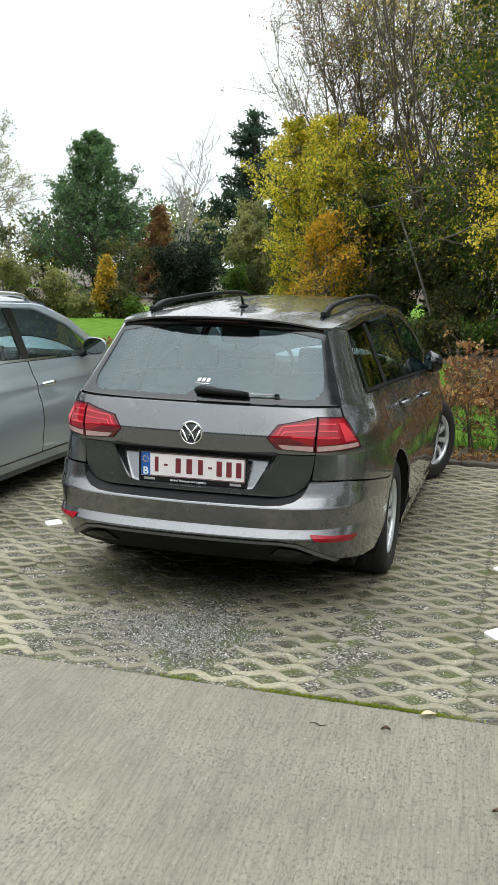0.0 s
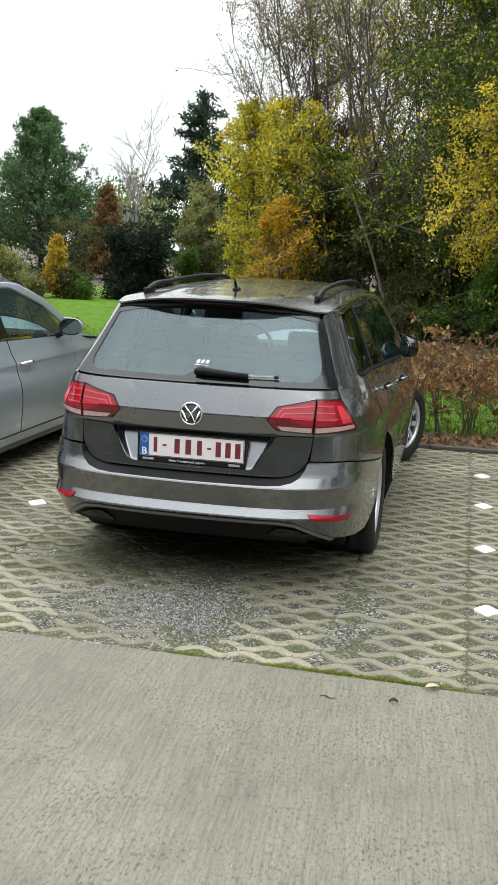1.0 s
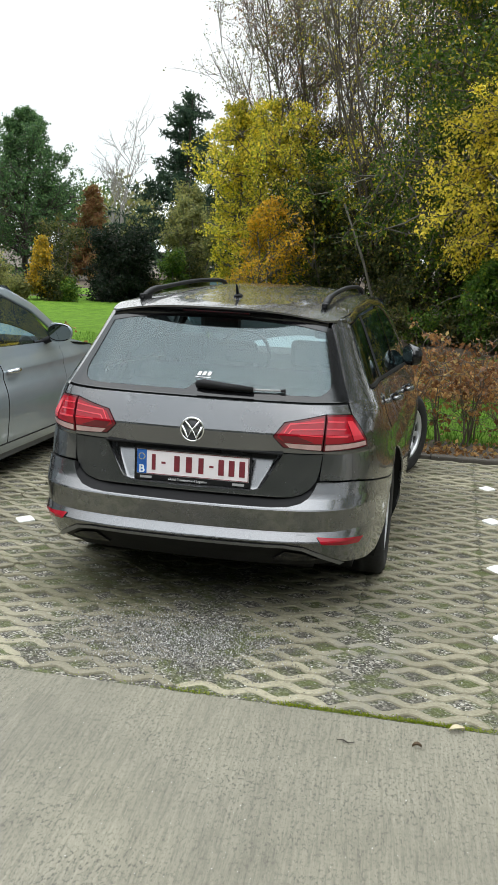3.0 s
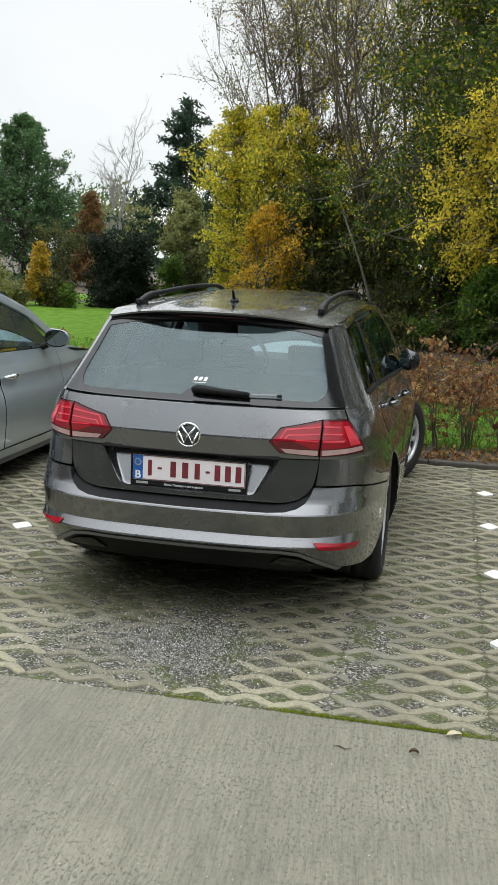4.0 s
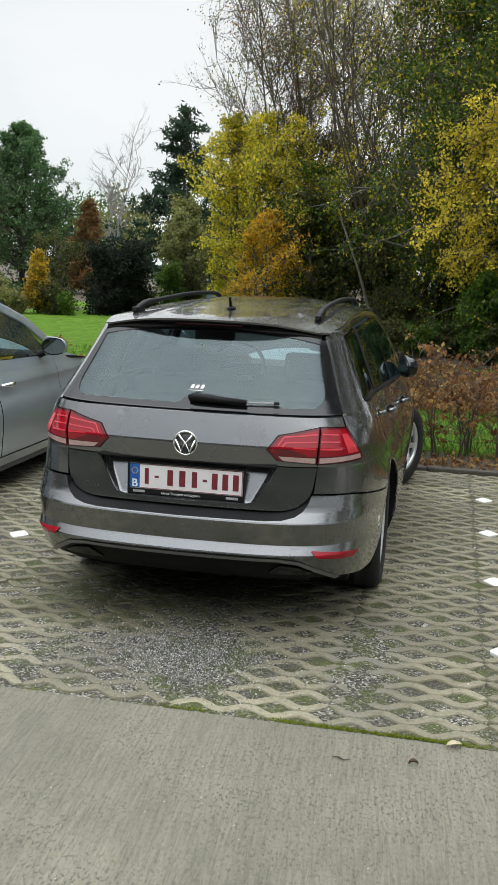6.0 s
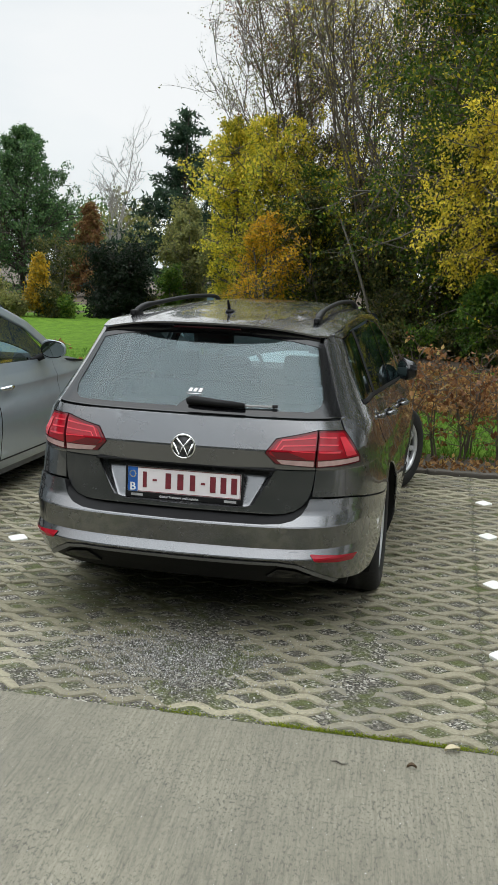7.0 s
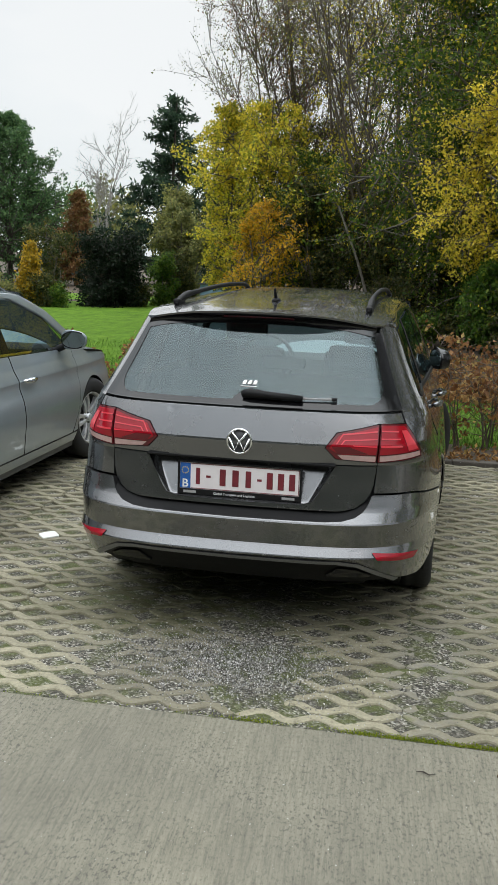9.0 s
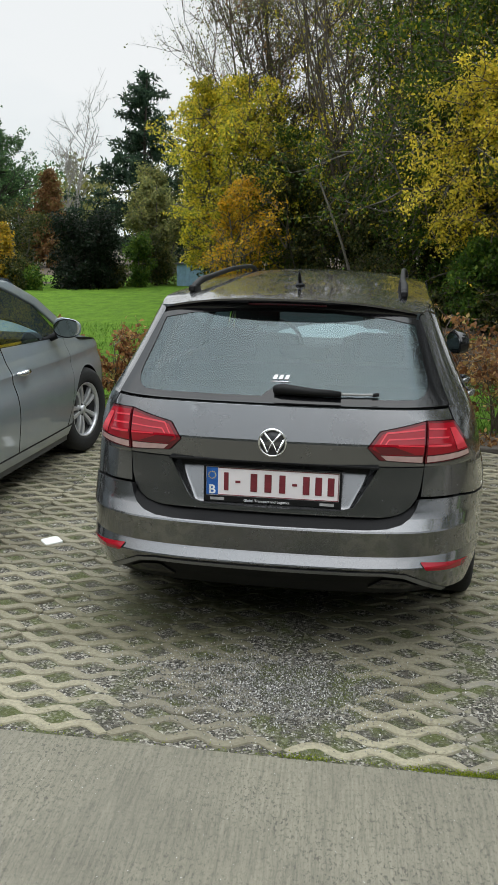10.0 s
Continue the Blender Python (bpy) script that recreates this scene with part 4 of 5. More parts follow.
# ---------------------------------------------------------------- ground
def concrete_mat(name, base, broom=False):
    """Cast concrete; broom: a brushed finish with streaks across the slab, pits and pale grit."""
    k = Mat(name, base, 0.8)
    v = k.world()
    tone = lambda f: tuple(x * f for x in base)
    fine = k.noise(60, v, 6, 0.7)
    c = k.ramp(k.noise(1.1, v, 6, .6), (.32, tone(.78)), (.5, tone(1.0)), (.68, tone(1.14)))
    c = k.mix(1.0, c, k.ramp(fine, (.3, .88), (.7, 1.10)), "MULTIPLY")
    h = fine
    if broom:
        turn = k.node("ShaderNodeMapping")
        turn.inputs["Rotation"].default_value = (0, 0, radians(-4))
        k.link(v, turn.inputs["Vector"])
        def along(x, y):
            m = k.node("ShaderNodeMapping")
            m.inputs["Scale"].default_value = (x, y, 1)
            k.link(turn.outputs["Vector"], m.inputs["Vector"])
            return m.outputs["Vector"]
        comb = k.noise(85, along(1, .06), 5, .75)
        wide = k.noise(9, along(1, .04), 3, .6)
        pits = k.noise(95, along(1, .5), 5, .75)
        where = k.ramp(k.noise(2.1, v, 5, .65), (.36, .25), (.62, 1))
        c = k.mix(1.0, c, k.ramp(comb, (.34, .68), (.50, .98), (.66, 1.16)), "MULTIPLY")
        c = k.mix(1.0, c, k.ramp(wide, (.36, .94), (.64, 1.04)), "MULTIPLY")
        dark = k.mix(1.0, k.ramp(pits, (.525, 0), (.59, .85)), where, "MULTIPLY")
        c = k.mix(dark, c, tone(.30))
        h = k.mix(.6, fine, comb)
    c = k.mix(k.ramp(k.noise(120, v, 2), (.67, 0), (.71, .7)), c, (.06, .06, .05))
    c = k.mix(k.ramp(k.noise(75, k.world((1.3, 1, 1)), 2), (.735, 0), (.755, .85)), c, (.60, .60, .57))
    k.color(c)
    k.rough(k.ramp(k.noise(1.3, v, 4), (.35, .62), (.65, .88)))
    return k.bump(h, .8, .008).m


CONCRETE = concrete_mat("brushed_concrete", (.190, .178, .135), True)


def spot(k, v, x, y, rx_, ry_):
    """A soft round patch mask on the ground, one at its middle."""
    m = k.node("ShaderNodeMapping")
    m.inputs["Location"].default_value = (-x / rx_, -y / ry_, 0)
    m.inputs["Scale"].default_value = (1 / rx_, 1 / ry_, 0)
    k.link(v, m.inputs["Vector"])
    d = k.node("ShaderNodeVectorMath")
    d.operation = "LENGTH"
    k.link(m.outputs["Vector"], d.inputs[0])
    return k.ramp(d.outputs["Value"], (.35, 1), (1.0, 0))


def paver_mat():
    k = Mat("paver_concrete", (.3, .29, .24), .85)
    v = k.world()
    base = (.280, .257, .180)
    tone = lambda f: tuple(x * f for x in base)
    fine = k.noise(70, v, 6, .7)
    c = k.ramp(fine, (.28, tone(.66)), (.72, tone(1.18)))
    # every stone of 0.6 by 0.4 m has weathered in its own way
    m, fl, wn_ = k.node("ShaderNodeMapping"), k.node("ShaderNodeVectorMath"), k.node("ShaderNodeTexWhiteNoise")
    m.inputs["Location"].default_value = (-.155 / .6 + 40, .672 / .394 + 40, 0)
    m.inputs["Scale"].default_value = (1 / .6, 1 / .394, 0)
    fl.operation = "FLOOR"
    k.link(v, m.inputs["Vector"])
    k.link(m.outputs["Vector"], fl.inputs[0])
    k.link(fl.outputs["Vector"], wn_.inputs["Vector"])
    c = k.mix(1.0, c, k.ramp(wn_.outputs["Value"], (0, .74), (.5, .94), (1, 1.15)), "MULTIPLY")
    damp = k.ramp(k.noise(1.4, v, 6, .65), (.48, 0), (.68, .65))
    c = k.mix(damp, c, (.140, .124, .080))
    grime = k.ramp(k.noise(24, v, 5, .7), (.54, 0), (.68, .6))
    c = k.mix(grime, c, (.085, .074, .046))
    silt = k.mix(1.0, spot(k, v, -.16, -.26, .62, .44), k.ramp(k.noise(14, v, 6, .7), (.32, .15), (.60, .85)), "MULTIPLY")
    c = k.mix(silt, c, (.150, .138, .112))
    strip = k.mix(1.0, spot(k, v, .86, -.10, .22, .75), k.ramp(k.noise(18, v, 6, .7), (.35, .1), (.58, .95)), "MULTIPLY")
    c = k.mix(strip, c, (.17, .162, .140))
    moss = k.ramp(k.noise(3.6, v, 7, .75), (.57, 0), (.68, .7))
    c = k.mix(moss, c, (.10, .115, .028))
    # moss, with the shade under the estate painted into its dark colour
    moss_shade = k.mix(1.0, spot(k, v, -.30, .50, .95, .62), k.ramp(k.noise(9, v, 7, .75), (.34, .25), (.56, 1)), "MULTIPLY")
    c = k.mix(moss_shade, c, (.060, .060, .022))
    k.color(c)
    return k.bump(fine, .6, .006).m


def gravel_mat():
    k = Mat("gravel", (.3, .3, .3), .8)
    v = k.world()
    n = k.node("ShaderNodeTexVoronoi", Scale=115.0)
    k.link(v, n.inputs["Vector"])
    sep = k.node("ShaderNodeSeparateColor")
    k.link(n.outputs["Color"], sep.inputs["Color"])
    c = k.ramp(sep.outputs["Red"], (.0, (.014, .013, .011)), (.40, (.080, .074, .058)), (.74, (.21, .195, .160)), (1, (.52, .50, .44)))
    soil = k.ramp(k.noise(2.6, v, 6, .65), (.44, 0), (.60, .75))
    c = k.mix(soil, c, (.050, .046, .032))
    moss = k.ramp(k.noise(4.2, v, 7, .75), (.47, 0), (.60, .8))
    c = k.mix(moss, c, (.075, .092, .014))
    k.color(c)
    return k.bump(n.outputs["Distance"], .8, .012).m


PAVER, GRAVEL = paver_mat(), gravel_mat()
SOIL = plain("soil", (.075, .06, .042), .95, grain=30, vary=.5, bump=.6)
KERB = concrete_mat("kerb_concrete", (.075, .066, .054))
WHITEMARK = plain("white_marking", (.72, .72, .69), .7, grain=60, vary=.1)


def lawn_mat():
    k = Mat("lawn_grass", (.07, .14, .02), .9, Specular_IOR_Level=0.08)
    v = k.world()
    c = k.ramp(k.noise(1.2, v, 6, .65), (.3, (.088, .195, .022)), (.55, (.130, .265, .030)), (.8, (.180, .290, .045)))
    c = k.mix(.5, c, k.ramp(k.noise(40, v, 4, .7), (.3, (.055, .130, .014)), (.7, (.19, .335, .042))))
    c = k.mix(1.0, c, k.ramp(k.noise(5, k.world((1, .35, 1)), 5, .75), (.3, (.55, .6, .6)), (.7, (1.25, 1.15, 1.0))), "MULTIPLY")
    return k.color(c).bump(k.noise(60, v, 5, .8), .9, .05).m


LAWN = lawn_mat()
EDGE, KERB_Y = -.695, 4.25


def sheet(name, x0, x1, y0, y1, z, mat, nx=1, ny=1, wob=None, label="", thick=0.0):
    xs, ys = np.linspace(x0, x1, nx + 1), np.linspace(y0, y1, ny + 1)
    verts = [(x, y, z + (wob(x, y) if wob else 0)) for y in ys for x in xs]
    faces = [(j * (nx + 1) + i, j * (nx + 1) + i + 1, (j + 1) * (nx + 1) + i + 1, (j + 1) * (nx + 1) + i) for j in range(ny) for i in range(nx)]
    return tagged(mesh_object(name, verts, faces, mat, smooth=bool(wob)), label, kind="structure")


# unseen dark walls, added to block low sky light from under the cars
tagged(box("backdrop", -60, 60, -18, -17, -.1, 9.5, plain("dark_backdrop", (.022, .034, .014), .9, grain=3, vary=.6, bump=.8), bevel=.05), "unseen dark wall added behind the camera to hold back low sky light", kind="structure")
tagged(box("backdrop", -27, -26, -17, 12, -.1, 9, bpy.data.materials["dark_backdrop"], bevel=.05), "unseen dark wall added at the side to hold back low sky light", kind="structure")
sheet("ground", -900, 900, -900, 1500, -.16, SOIL, label="bare earth under everything, out to the horizon")
road = tagged(box("road", -40, 40, -40, EDGE, -.15, 0, CONCRETE, bevel=.006), "brushed grey concrete slab with a broom finish", kind="structure")
lump = lambda x, y: .010 * (noise.noise(Vector((x * 2.2, y * 2.2, 3))) ) + .016 * math.exp(-(((x - .12) / .30) ** 2 + ((y + .22) / .24) ** 2)) + .012 * math.exp(-(((x - .85) / .10) ** 2 + ((y + .15) / .5) ** 2)) + .006 * math.exp(-(((x - .05) / .62) ** 2 + ((y - .55) / .55) ** 2)) + .010 * math.exp(-(((x + .5) / .25) ** 2 + ((y + .3) / .25) ** 2))
sheet("gravel_bed", -7, 5, EDGE, KERB_Y, -.010, GRAVEL, 150, 70, lump, "fine grey gravel between the pavers")
lawn_lift = lambda x, y: .05 * noise.noise(Vector((x * .3, y * .3, 0))) + .12 * ease((y - 6) / 25)
sheet("lawn", -80, 40, KERB_Y + .72, 60, -.02, LAWN, 80, 40, lawn_lift, "short green lawn")


def bar_mesh(name, phase, n=24):
    """One wavy concrete bar of a grid paver: 0.6 m long, three openings on each side."""
    bm = bmesh.new()
    top, bot = [], []
    def bulge(x):
        return .049 * (.5 + .5 * math.cos(2 * math.pi * x / .2)) ** 1.5
    for i in range(n + 1):
        x = -.2985 + .597 * i / n
        end = min(1, (min(x + .2985, .2985 - x)) / .020)
        r = .36 - .36 * math.sqrt(max(0, end * (2 - end)))
        lo, hi = .0035 + bulge(x - phase), .0985 - .0015 - bulge(x - phase - .1)
        w = hi - lo
        bot.append((x, lo + w * r))
        top.append((x, hi - w * r))
    levels = ((-.07, 0), (-.006, 0), (0, .004))
    rows = []
    for z, inset in levels:
        a = [bm.verts.new((x, y + min(inset, .4 * (t[1] - y)), z)) for (x, y), t in zip(bot, top)]
        b = [bm.verts.new((x, y - min(inset, .4 * (y - t[1])), z)) for (x, y), t in zip(top, bot)]
        rows.append((a, b))
    for (a0, b0), (a1, b1) in zip(rows, rows[1:]):
        for i in range(n):
            bm.faces.new((a0[i], a0[i + 1], a1[i + 1], a1[i]))
            bm.faces.new((b0[i + 1], b0[i], b1[i], b1[i + 1]))
        bm.faces.new((b0[0], a0[0], a1[0], b1[0]))
        bm.faces.new((a0[-1], b0[-1], b1[-1], a1[-1]))
    a, b = rows[-1]
    for i in range(n):
        bm.faces.new((a[i], a[i + 1], b[i + 1], b[i]))
    me = bpy.data.meshes.new(name)
    bm.to_mesh(me)
    bm.free()
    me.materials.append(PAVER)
    return me


def paving():
    pave = tagged(empty("pavement"), "open concrete grid pavers with wavy bars and gravel filling", kind="structure")
    kinds = [bar_mesh("paver_bar", 0), bar_mesh("paver_bar", .1)]
    plainer = [bar_mesh("paver_bar", 0, 18), bar_mesh("paver_bar", .1, 18)]
    data = []
    for me in plainer:
        data.append((np.array([v.co for v in me.vertices]), [tuple(p.vertices) for p in me.polygons]))
    rng = random.Random(4)
    far_v, far_f, count = [], [], 0
    for j in range(50):
        for i in range(-12, 8):
            x, y = .455 + .6 * i + rng.uniform(-.002, .002), -.672 + .0985 * j
            dz = rng.uniform(-.004, .001)
            k = j % 2
            near = -2.3 < x < 2.3 and y < 3.0 and not (-.8 < x < .8 and y > .55)
            if near and count < 300:
                ob = new("paver_bar", kinds[k])
                ob.parent = pave
                ob.matrix_local = pose(x, y, dz, rng.uniform(-.3, .3), rng.uniform(-.25, .25), rng.uniform(-.25, .25))
                count += 1
            else:
                v, f = data[k]
                base = len(far_v)
                far_v.extend((v + (x, y, dz)).tolist())
                far_f.extend(tuple(base + a for a in face) for face in f)
    rest = mesh_object("paver_bars", far_v, far_f, PAVER, pave, "further grid paver bars")
    rest["kind"] = "stuff"
    return pave


def marking(x, y):
    """A white stone that fills one opening of the paving."""
    bm = bmesh.new()
    pts = rounded([(-.068, 0), (0, -.085), (.068, 0), (0, .085)], .02, 3)
    for z, s in ((-.05, 1), (.001, 1), (.004, .95)):
        ring = [bm.verts.new((px * s, py * s, z)) for px, py in pts]
        if z > -.05:
            for a in range(len(ring)):
                bm.faces.new((last[a], last[(a + 1) % len(ring)], ring[(a + 1) % len(ring)], ring[a]))
        last = ring
    bm.faces.new(last)
    ob = tagged(part("marking_stone", bm, WHITEMARK, smooth=False), "white marking stone set in the grid paving", "road marking", "bay markings")
    ob.location = (x, y, 0)
    return ob


for x, ys in ((1.445, (.25, 1.285, 2.32, 3.285)), (-1.36, (.27, 1.30, 2.33, 3.30))):
    for y in ys:
        if not (x < 0 and y < 1):
            marking(x, y)
kerb = tagged(empty("kerb"), "low concrete kerb stones along the planting bed", kind="structure")
kerb_mesh = None
for i in range(14):
    if kerb_mesh is None:
        ob = box("kerb_stone", -.497, .497, 0, .10, -.12, .03, KERB, kerb, bevel=.012)
        kerb_mesh = ob.data
    else:
        ob = new("kerb_stone", kerb_mesh)
        ob.parent = kerb
    ob.location = (-7.5 + i, KERB_Y, random.uniform(-.004, .004))
sheet("planting_bed", -8, 7, KERB_Y + .10, KERB_Y + .85, .012, SOIL, 60, 8, lambda x, y: .03 * noise.noise(Vector((x * 4, y * 4, 1))), "bare soil strewn with fallen leaves")
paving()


# ---------------------------------------------------------------- plants
def fast_mesh(name, verts, faces, mat, parent=None, label=""):
    """A mesh from numpy arrays; all faces have the same number of corners."""
    me = bpy.data.meshes.new(name)
    verts, faces = np.asarray(verts, np.float32), np.asarray(faces, np.int32)
    n, k = faces.shape
    me.vertices.add(len(verts))
    me.vertices.foreach_set("co", verts.ravel())
    me.loops.add(n * k)
    me.loops.foreach_set("vertex_index", faces.ravel())
    me.polygons.add(n)
    me.polygons.foreach_set("loop_start", np.arange(0, n * k, k, dtype=np.int32))
    me.update(calc_edges=True)
    me.materials.append(mat)
    ob = new(name, me)
    if parent:
        ob.parent = parent
    if label:
        ob["label"] = label
    return ob


def leaf_cloud(name, pts, size, mat, parent, label="", rng=None, aspect=0.62, hang=0.35, vary=0.35):
    """Small folded leaves, each of two triangles, at the points given."""
    pts = np.asarray(pts, float)
    n = len(pts)
    a = rng.normal(size=(n, 3))
    a[:, 2] -= hang * 1.5
    a /= np.linalg.norm(a, axis=1)[:, None]
    b = np.cross(a, rng.normal(size=(n, 3)))
    b /= np.linalg.norm(b, axis=1)[:, None] + 1e-9
    c = np.cross(a, b)
    s = (size * (1 + vary * rng.uniform(-1, 1, n)))[:, None]
    v = np.stack([pts, pts + a * s * .45 + b * s * aspect * .5 + c * s * .10, pts + a * s, pts + a * s * .45 - b * s * aspect * .5 + c * s * .10], 1).reshape(-1, 3)
    i = np.arange(n)[:, None] * 4
    f = np.concatenate([i + (0, 1, 2), i + (0, 2, 3)], 1).reshape(-1, 3)
    return fast_mesh(name, v, f, mat, parent, label)


class Wood:
    """Collects tapered limbs and turns them into one mesh."""

    def __init__(self, rng):
        self.rng, self.v, self.f, self.n = rng, [], [], 0
        self.twigs = []

    def limb(self, p, d, length, r0, r1, segs=4, wob=.18, up=0.0, keep=True):
        p, d = np.array(p, float), np.array(d, float) / np.linalg.norm(d)
        pts = [p.copy()]
        for _ in range(segs):
            d = d + self.rng.normal(size=3) * wob
            d[2] += up
            d /= np.linalg.norm(d)
            p = p + d * (length / segs)
            pts.append(p.copy())
        if keep:
            self.tube(pts, np.linspace(r0, r1, segs + 1))
        return pts, d

    def tube(self, pts, radii):
        sides = 8 if radii[0] > .08 else 5 if radii[0] > .02 else 3
        d = np.array(pts[-1]) - np.array(pts[0])
        d = d / (np.linalg.norm(d) + 1e-9)
        a = np.cross(d, (0, 0, 1) if abs(d[2]) < .9 else (1, 0, 0))
        a /= np.linalg.norm(a)
        b = np.cross(d, a)
        ang = np.arange(sides) * 2 * math.pi / sides
        ring = np.outer(np.cos(ang), a) + np.outer(np.sin(ang), b)
        m = len(pts)
        for p, r in zip(pts, radii):
            self.v.append(p + ring * r)
        k = np.arange(sides)
        for j in range(m - 1):
            o = self.n + j * sides
            self.f.append(np.stack([o + k, o + (k + 1) % sides, o + sides + (k + 1) % sides, o + sides + k], 1))
        self.n += m * sides

    def twig(self, a, b, r):
        """Many straight twigs at once: three-sided, tapering to a point's width."""
        self.twigs.append((a, b, np.full(len(a), r)))

    def add_twigs(self):
        a, b, r = (np.concatenate(c) for c in zip(*self.twigs))
        d = b - a
        d /= np.linalg.norm(d, axis=1)[:, None] + 1e-9
        u = np.cross(d, self.rng.normal(size=d.shape))
        u /= np.linalg.norm(u, axis=1)[:, None] + 1e-9
        w = np.cross(d, u)
        rings = []
        for p, k in ((a, 1.0), (b, .4)):
            for g in range(3):
                t = 2 * math.pi * g / 3
                rings.append(p + (u * math.cos(t) + w * math.sin(t)) * (r * k)[:, None])
        v = np.stack(rings, 1).reshape(-1, 3)
        o = self.n + np.arange(len(a))[:, None] * 6
        f = np.concatenate([o + (0, 1, 4, 3), o + (1, 2, 5, 4), o + (2, 0, 3, 5)], 1).reshape(-1, 4)
        self.v.append(v)
        self.f.append(f)
        self.n += len(v)

    def mesh(self, name, mat, parent, label=""):
        if self.twigs:
            self.add_twigs()
        ob = fast_mesh(name, np.concatenate(self.v), np.concatenate(self.f), mat, parent, label)
        ob.data.polygons.foreach_set("use_smooth", [True] * len(ob.data.polygons))
        return ob


def at_curve(pts, t):
    x = t * (len(pts) - 1)
    i = min(int(x), len(pts) - 2)
    return pts[i] + (pts[i + 1] - pts[i]) * (x - i)


def broadleaf(name, label, base, height, spread, seed, leaf_mat, bark_mat, leaf=.09, lo=.12, n1=34, n2=8, n3=4, per=14, shape="oval", trunk_r=.12,
              up=.05, stems=1, twig_r=.006, droop=0.0, splay=.18, keep_twigs=True, scatter=.28):
    """A tree or shrub: stems, limbs, branches and twigs with leaves along the twigs."""
    rng = np.random.default_rng(seed)
    thing = tagged(empty(name, Matrix.Translation(base)), label, "tree" if height > 3 else "shrub")
    wood, leaves = Wood(rng), []
    for s in range(stems):
        a = rng.uniform(0, 2 * math.pi)
        lean = np.array((math.cos(a) * splay, math.sin(a) * splay, 1)) if stems > 1 else np.array((rng.normal() * .03, rng.normal() * .03, 1))
        h = height * (rng.uniform(.72, 1.0) if stems > 1 else 1)
        off = np.array((math.cos(a), math.sin(a), 0)) * (rng.uniform(.05, .35) * spread * .35 if stems > 1 else 0)
        trunk, _ = wood.limb(off, lean, h * .97, trunk_r * (.7 if stems > 1 else 1), .012, 9, .06, .03)
        for i in range(max(4, n1 // stems)):
            t = lo + (1 - lo) * rng.uniform(0, 1) ** .9
            if shape == "oval":
                w = math.sin(math.pi * min(1, .12 + .88 * (t - lo) / (1 - lo)) ** .8) ** .7
            elif shape == "cone":
                w = (1 - (t - lo) / (1 - lo)) ** .8 + .08
            elif shape == "fan":
                w = .35 + .65 * t
            else:
                w = .9
            p = at_curve(trunk, t)
            a = rng.uniform(0, 2 * math.pi)
            rise = rng.uniform(-.1, .55) + up * 6 - droop
            ln = spread * w * rng.uniform(.6, 1.08) / (2 if stems > 2 and shape != "fan" else 1.0)
            r = trunk_r * (1 - t) * .38 + .012
            limb, d1 = wood.limb(p, (math.cos(a), math.sin(a), rise), ln, r, twig_r * 1.4, 5, .16, up)
            for j in range(n2):
                q = at_curve(limb, rng.uniform(.22, 1))
                d = d1 + rng.normal(size=3) * .75
                sub, d2 = wood.limb(q, d, ln * rng.uniform(.22, .5), r * .4 + twig_r * .5, twig_r, 3, .2, up - droop * .2)
                t3 = rng.uniform(.2, 1, n3) * 3
                i3 = np.minimum(t3.astype(int), 2)
                sa = np.array(sub)
                q2 = sa[i3] + (sa[i3 + 1] - sa[i3]) * (t3 - i3)[:, None]
                d3 = d2 + rng.normal(size=(n3, 3)) * .8
                d3[:, 2] += up * 2 - droop * .5
                d3 /= np.linalg.norm(d3, axis=1)[:, None]
                e2 = q2 + d3 * (ln * rng.uniform(.08, .22, n3) + .1)[:, None]
                if keep_twigs:
                    wood.twig(q2, e2, twig_r * .8)
                m = rng.poisson(per * n3) if per else 0
                if m:
                    who, u = rng.integers(0, n3, m), rng.uniform(0, 1, m)[:, None]
                    leaves.append(q2[who] * (1 - u) + e2[who] * u + rng.normal(size=(m, 3)) * leaf * scatter * 3)
    wood.mesh("trunk", bark_mat, thing)
    if leaves:
        pts = np.concatenate(leaves)
        pts = pts[pts[:, 2] > .05]
        leaf_cloud("crown", pts, leaf, leaf_mat, thing, rng=rng)
    return thing


def conifer(name, label, base, height, spread, seed, leaf_mat, bark_mat, lo=.08, whorls=26, arms=6, needle=.30, tops=1, gap=.0):
    rng = np.random.default_rng(seed)
    thing = tagged(empty(name, Matrix.Translation(base)), label, "tree")
    wood, leaves = Wood(rng), []
    for s in range(tops):
        off = np.array((s * spread * .5, rng.uniform(-.3, .3), 0))
        h = height * (1 - .1 * s)
        trunk, _ = wood.limb(off, (0, 0, 1), h, height * .016 + .02, .02, 8, .015, .02)
        for w in range(whorls):
            t = lo + (1 - lo) * (w + rng.uniform(0, .6)) / whorls
            for k in range(arms):
                if rng.uniform() < gap:
                    continue
                a = rng.uniform(0, 2 * math.pi)
                ln = spread * ((1 - t) ** .95 + .05) * rng.uniform(.5, 1.12)
                limb, d1 = wood.limb(at_curve(trunk, min(t, .99)), (math.cos(a), math.sin(a), rng.uniform(-.3, .12)), ln, .03 * (1 - t) + .012, .008, 4, .1, .05)
                for j in range(int(5 + ln * 8)):
                    q = at_curve(limb, rng.uniform(.15, 1))
                    d = d1 + rng.normal(size=3) * .6
                    e = q + d / np.linalg.norm(d) * needle * rng.uniform(.6, 1.6)
                    u = rng.uniform(0, 1, 7)[:, None]
                    leaves.append(q * (1 - u) + e * u + rng.normal(size=(7, 3)) * needle * .13)
    wood.mesh("trunk", bark_mat, thing)
    leaf_cloud("crown", np.concatenate(leaves), needle, leaf_mat, thing, rng=rng, aspect=.30, hang=.1)
    return thing


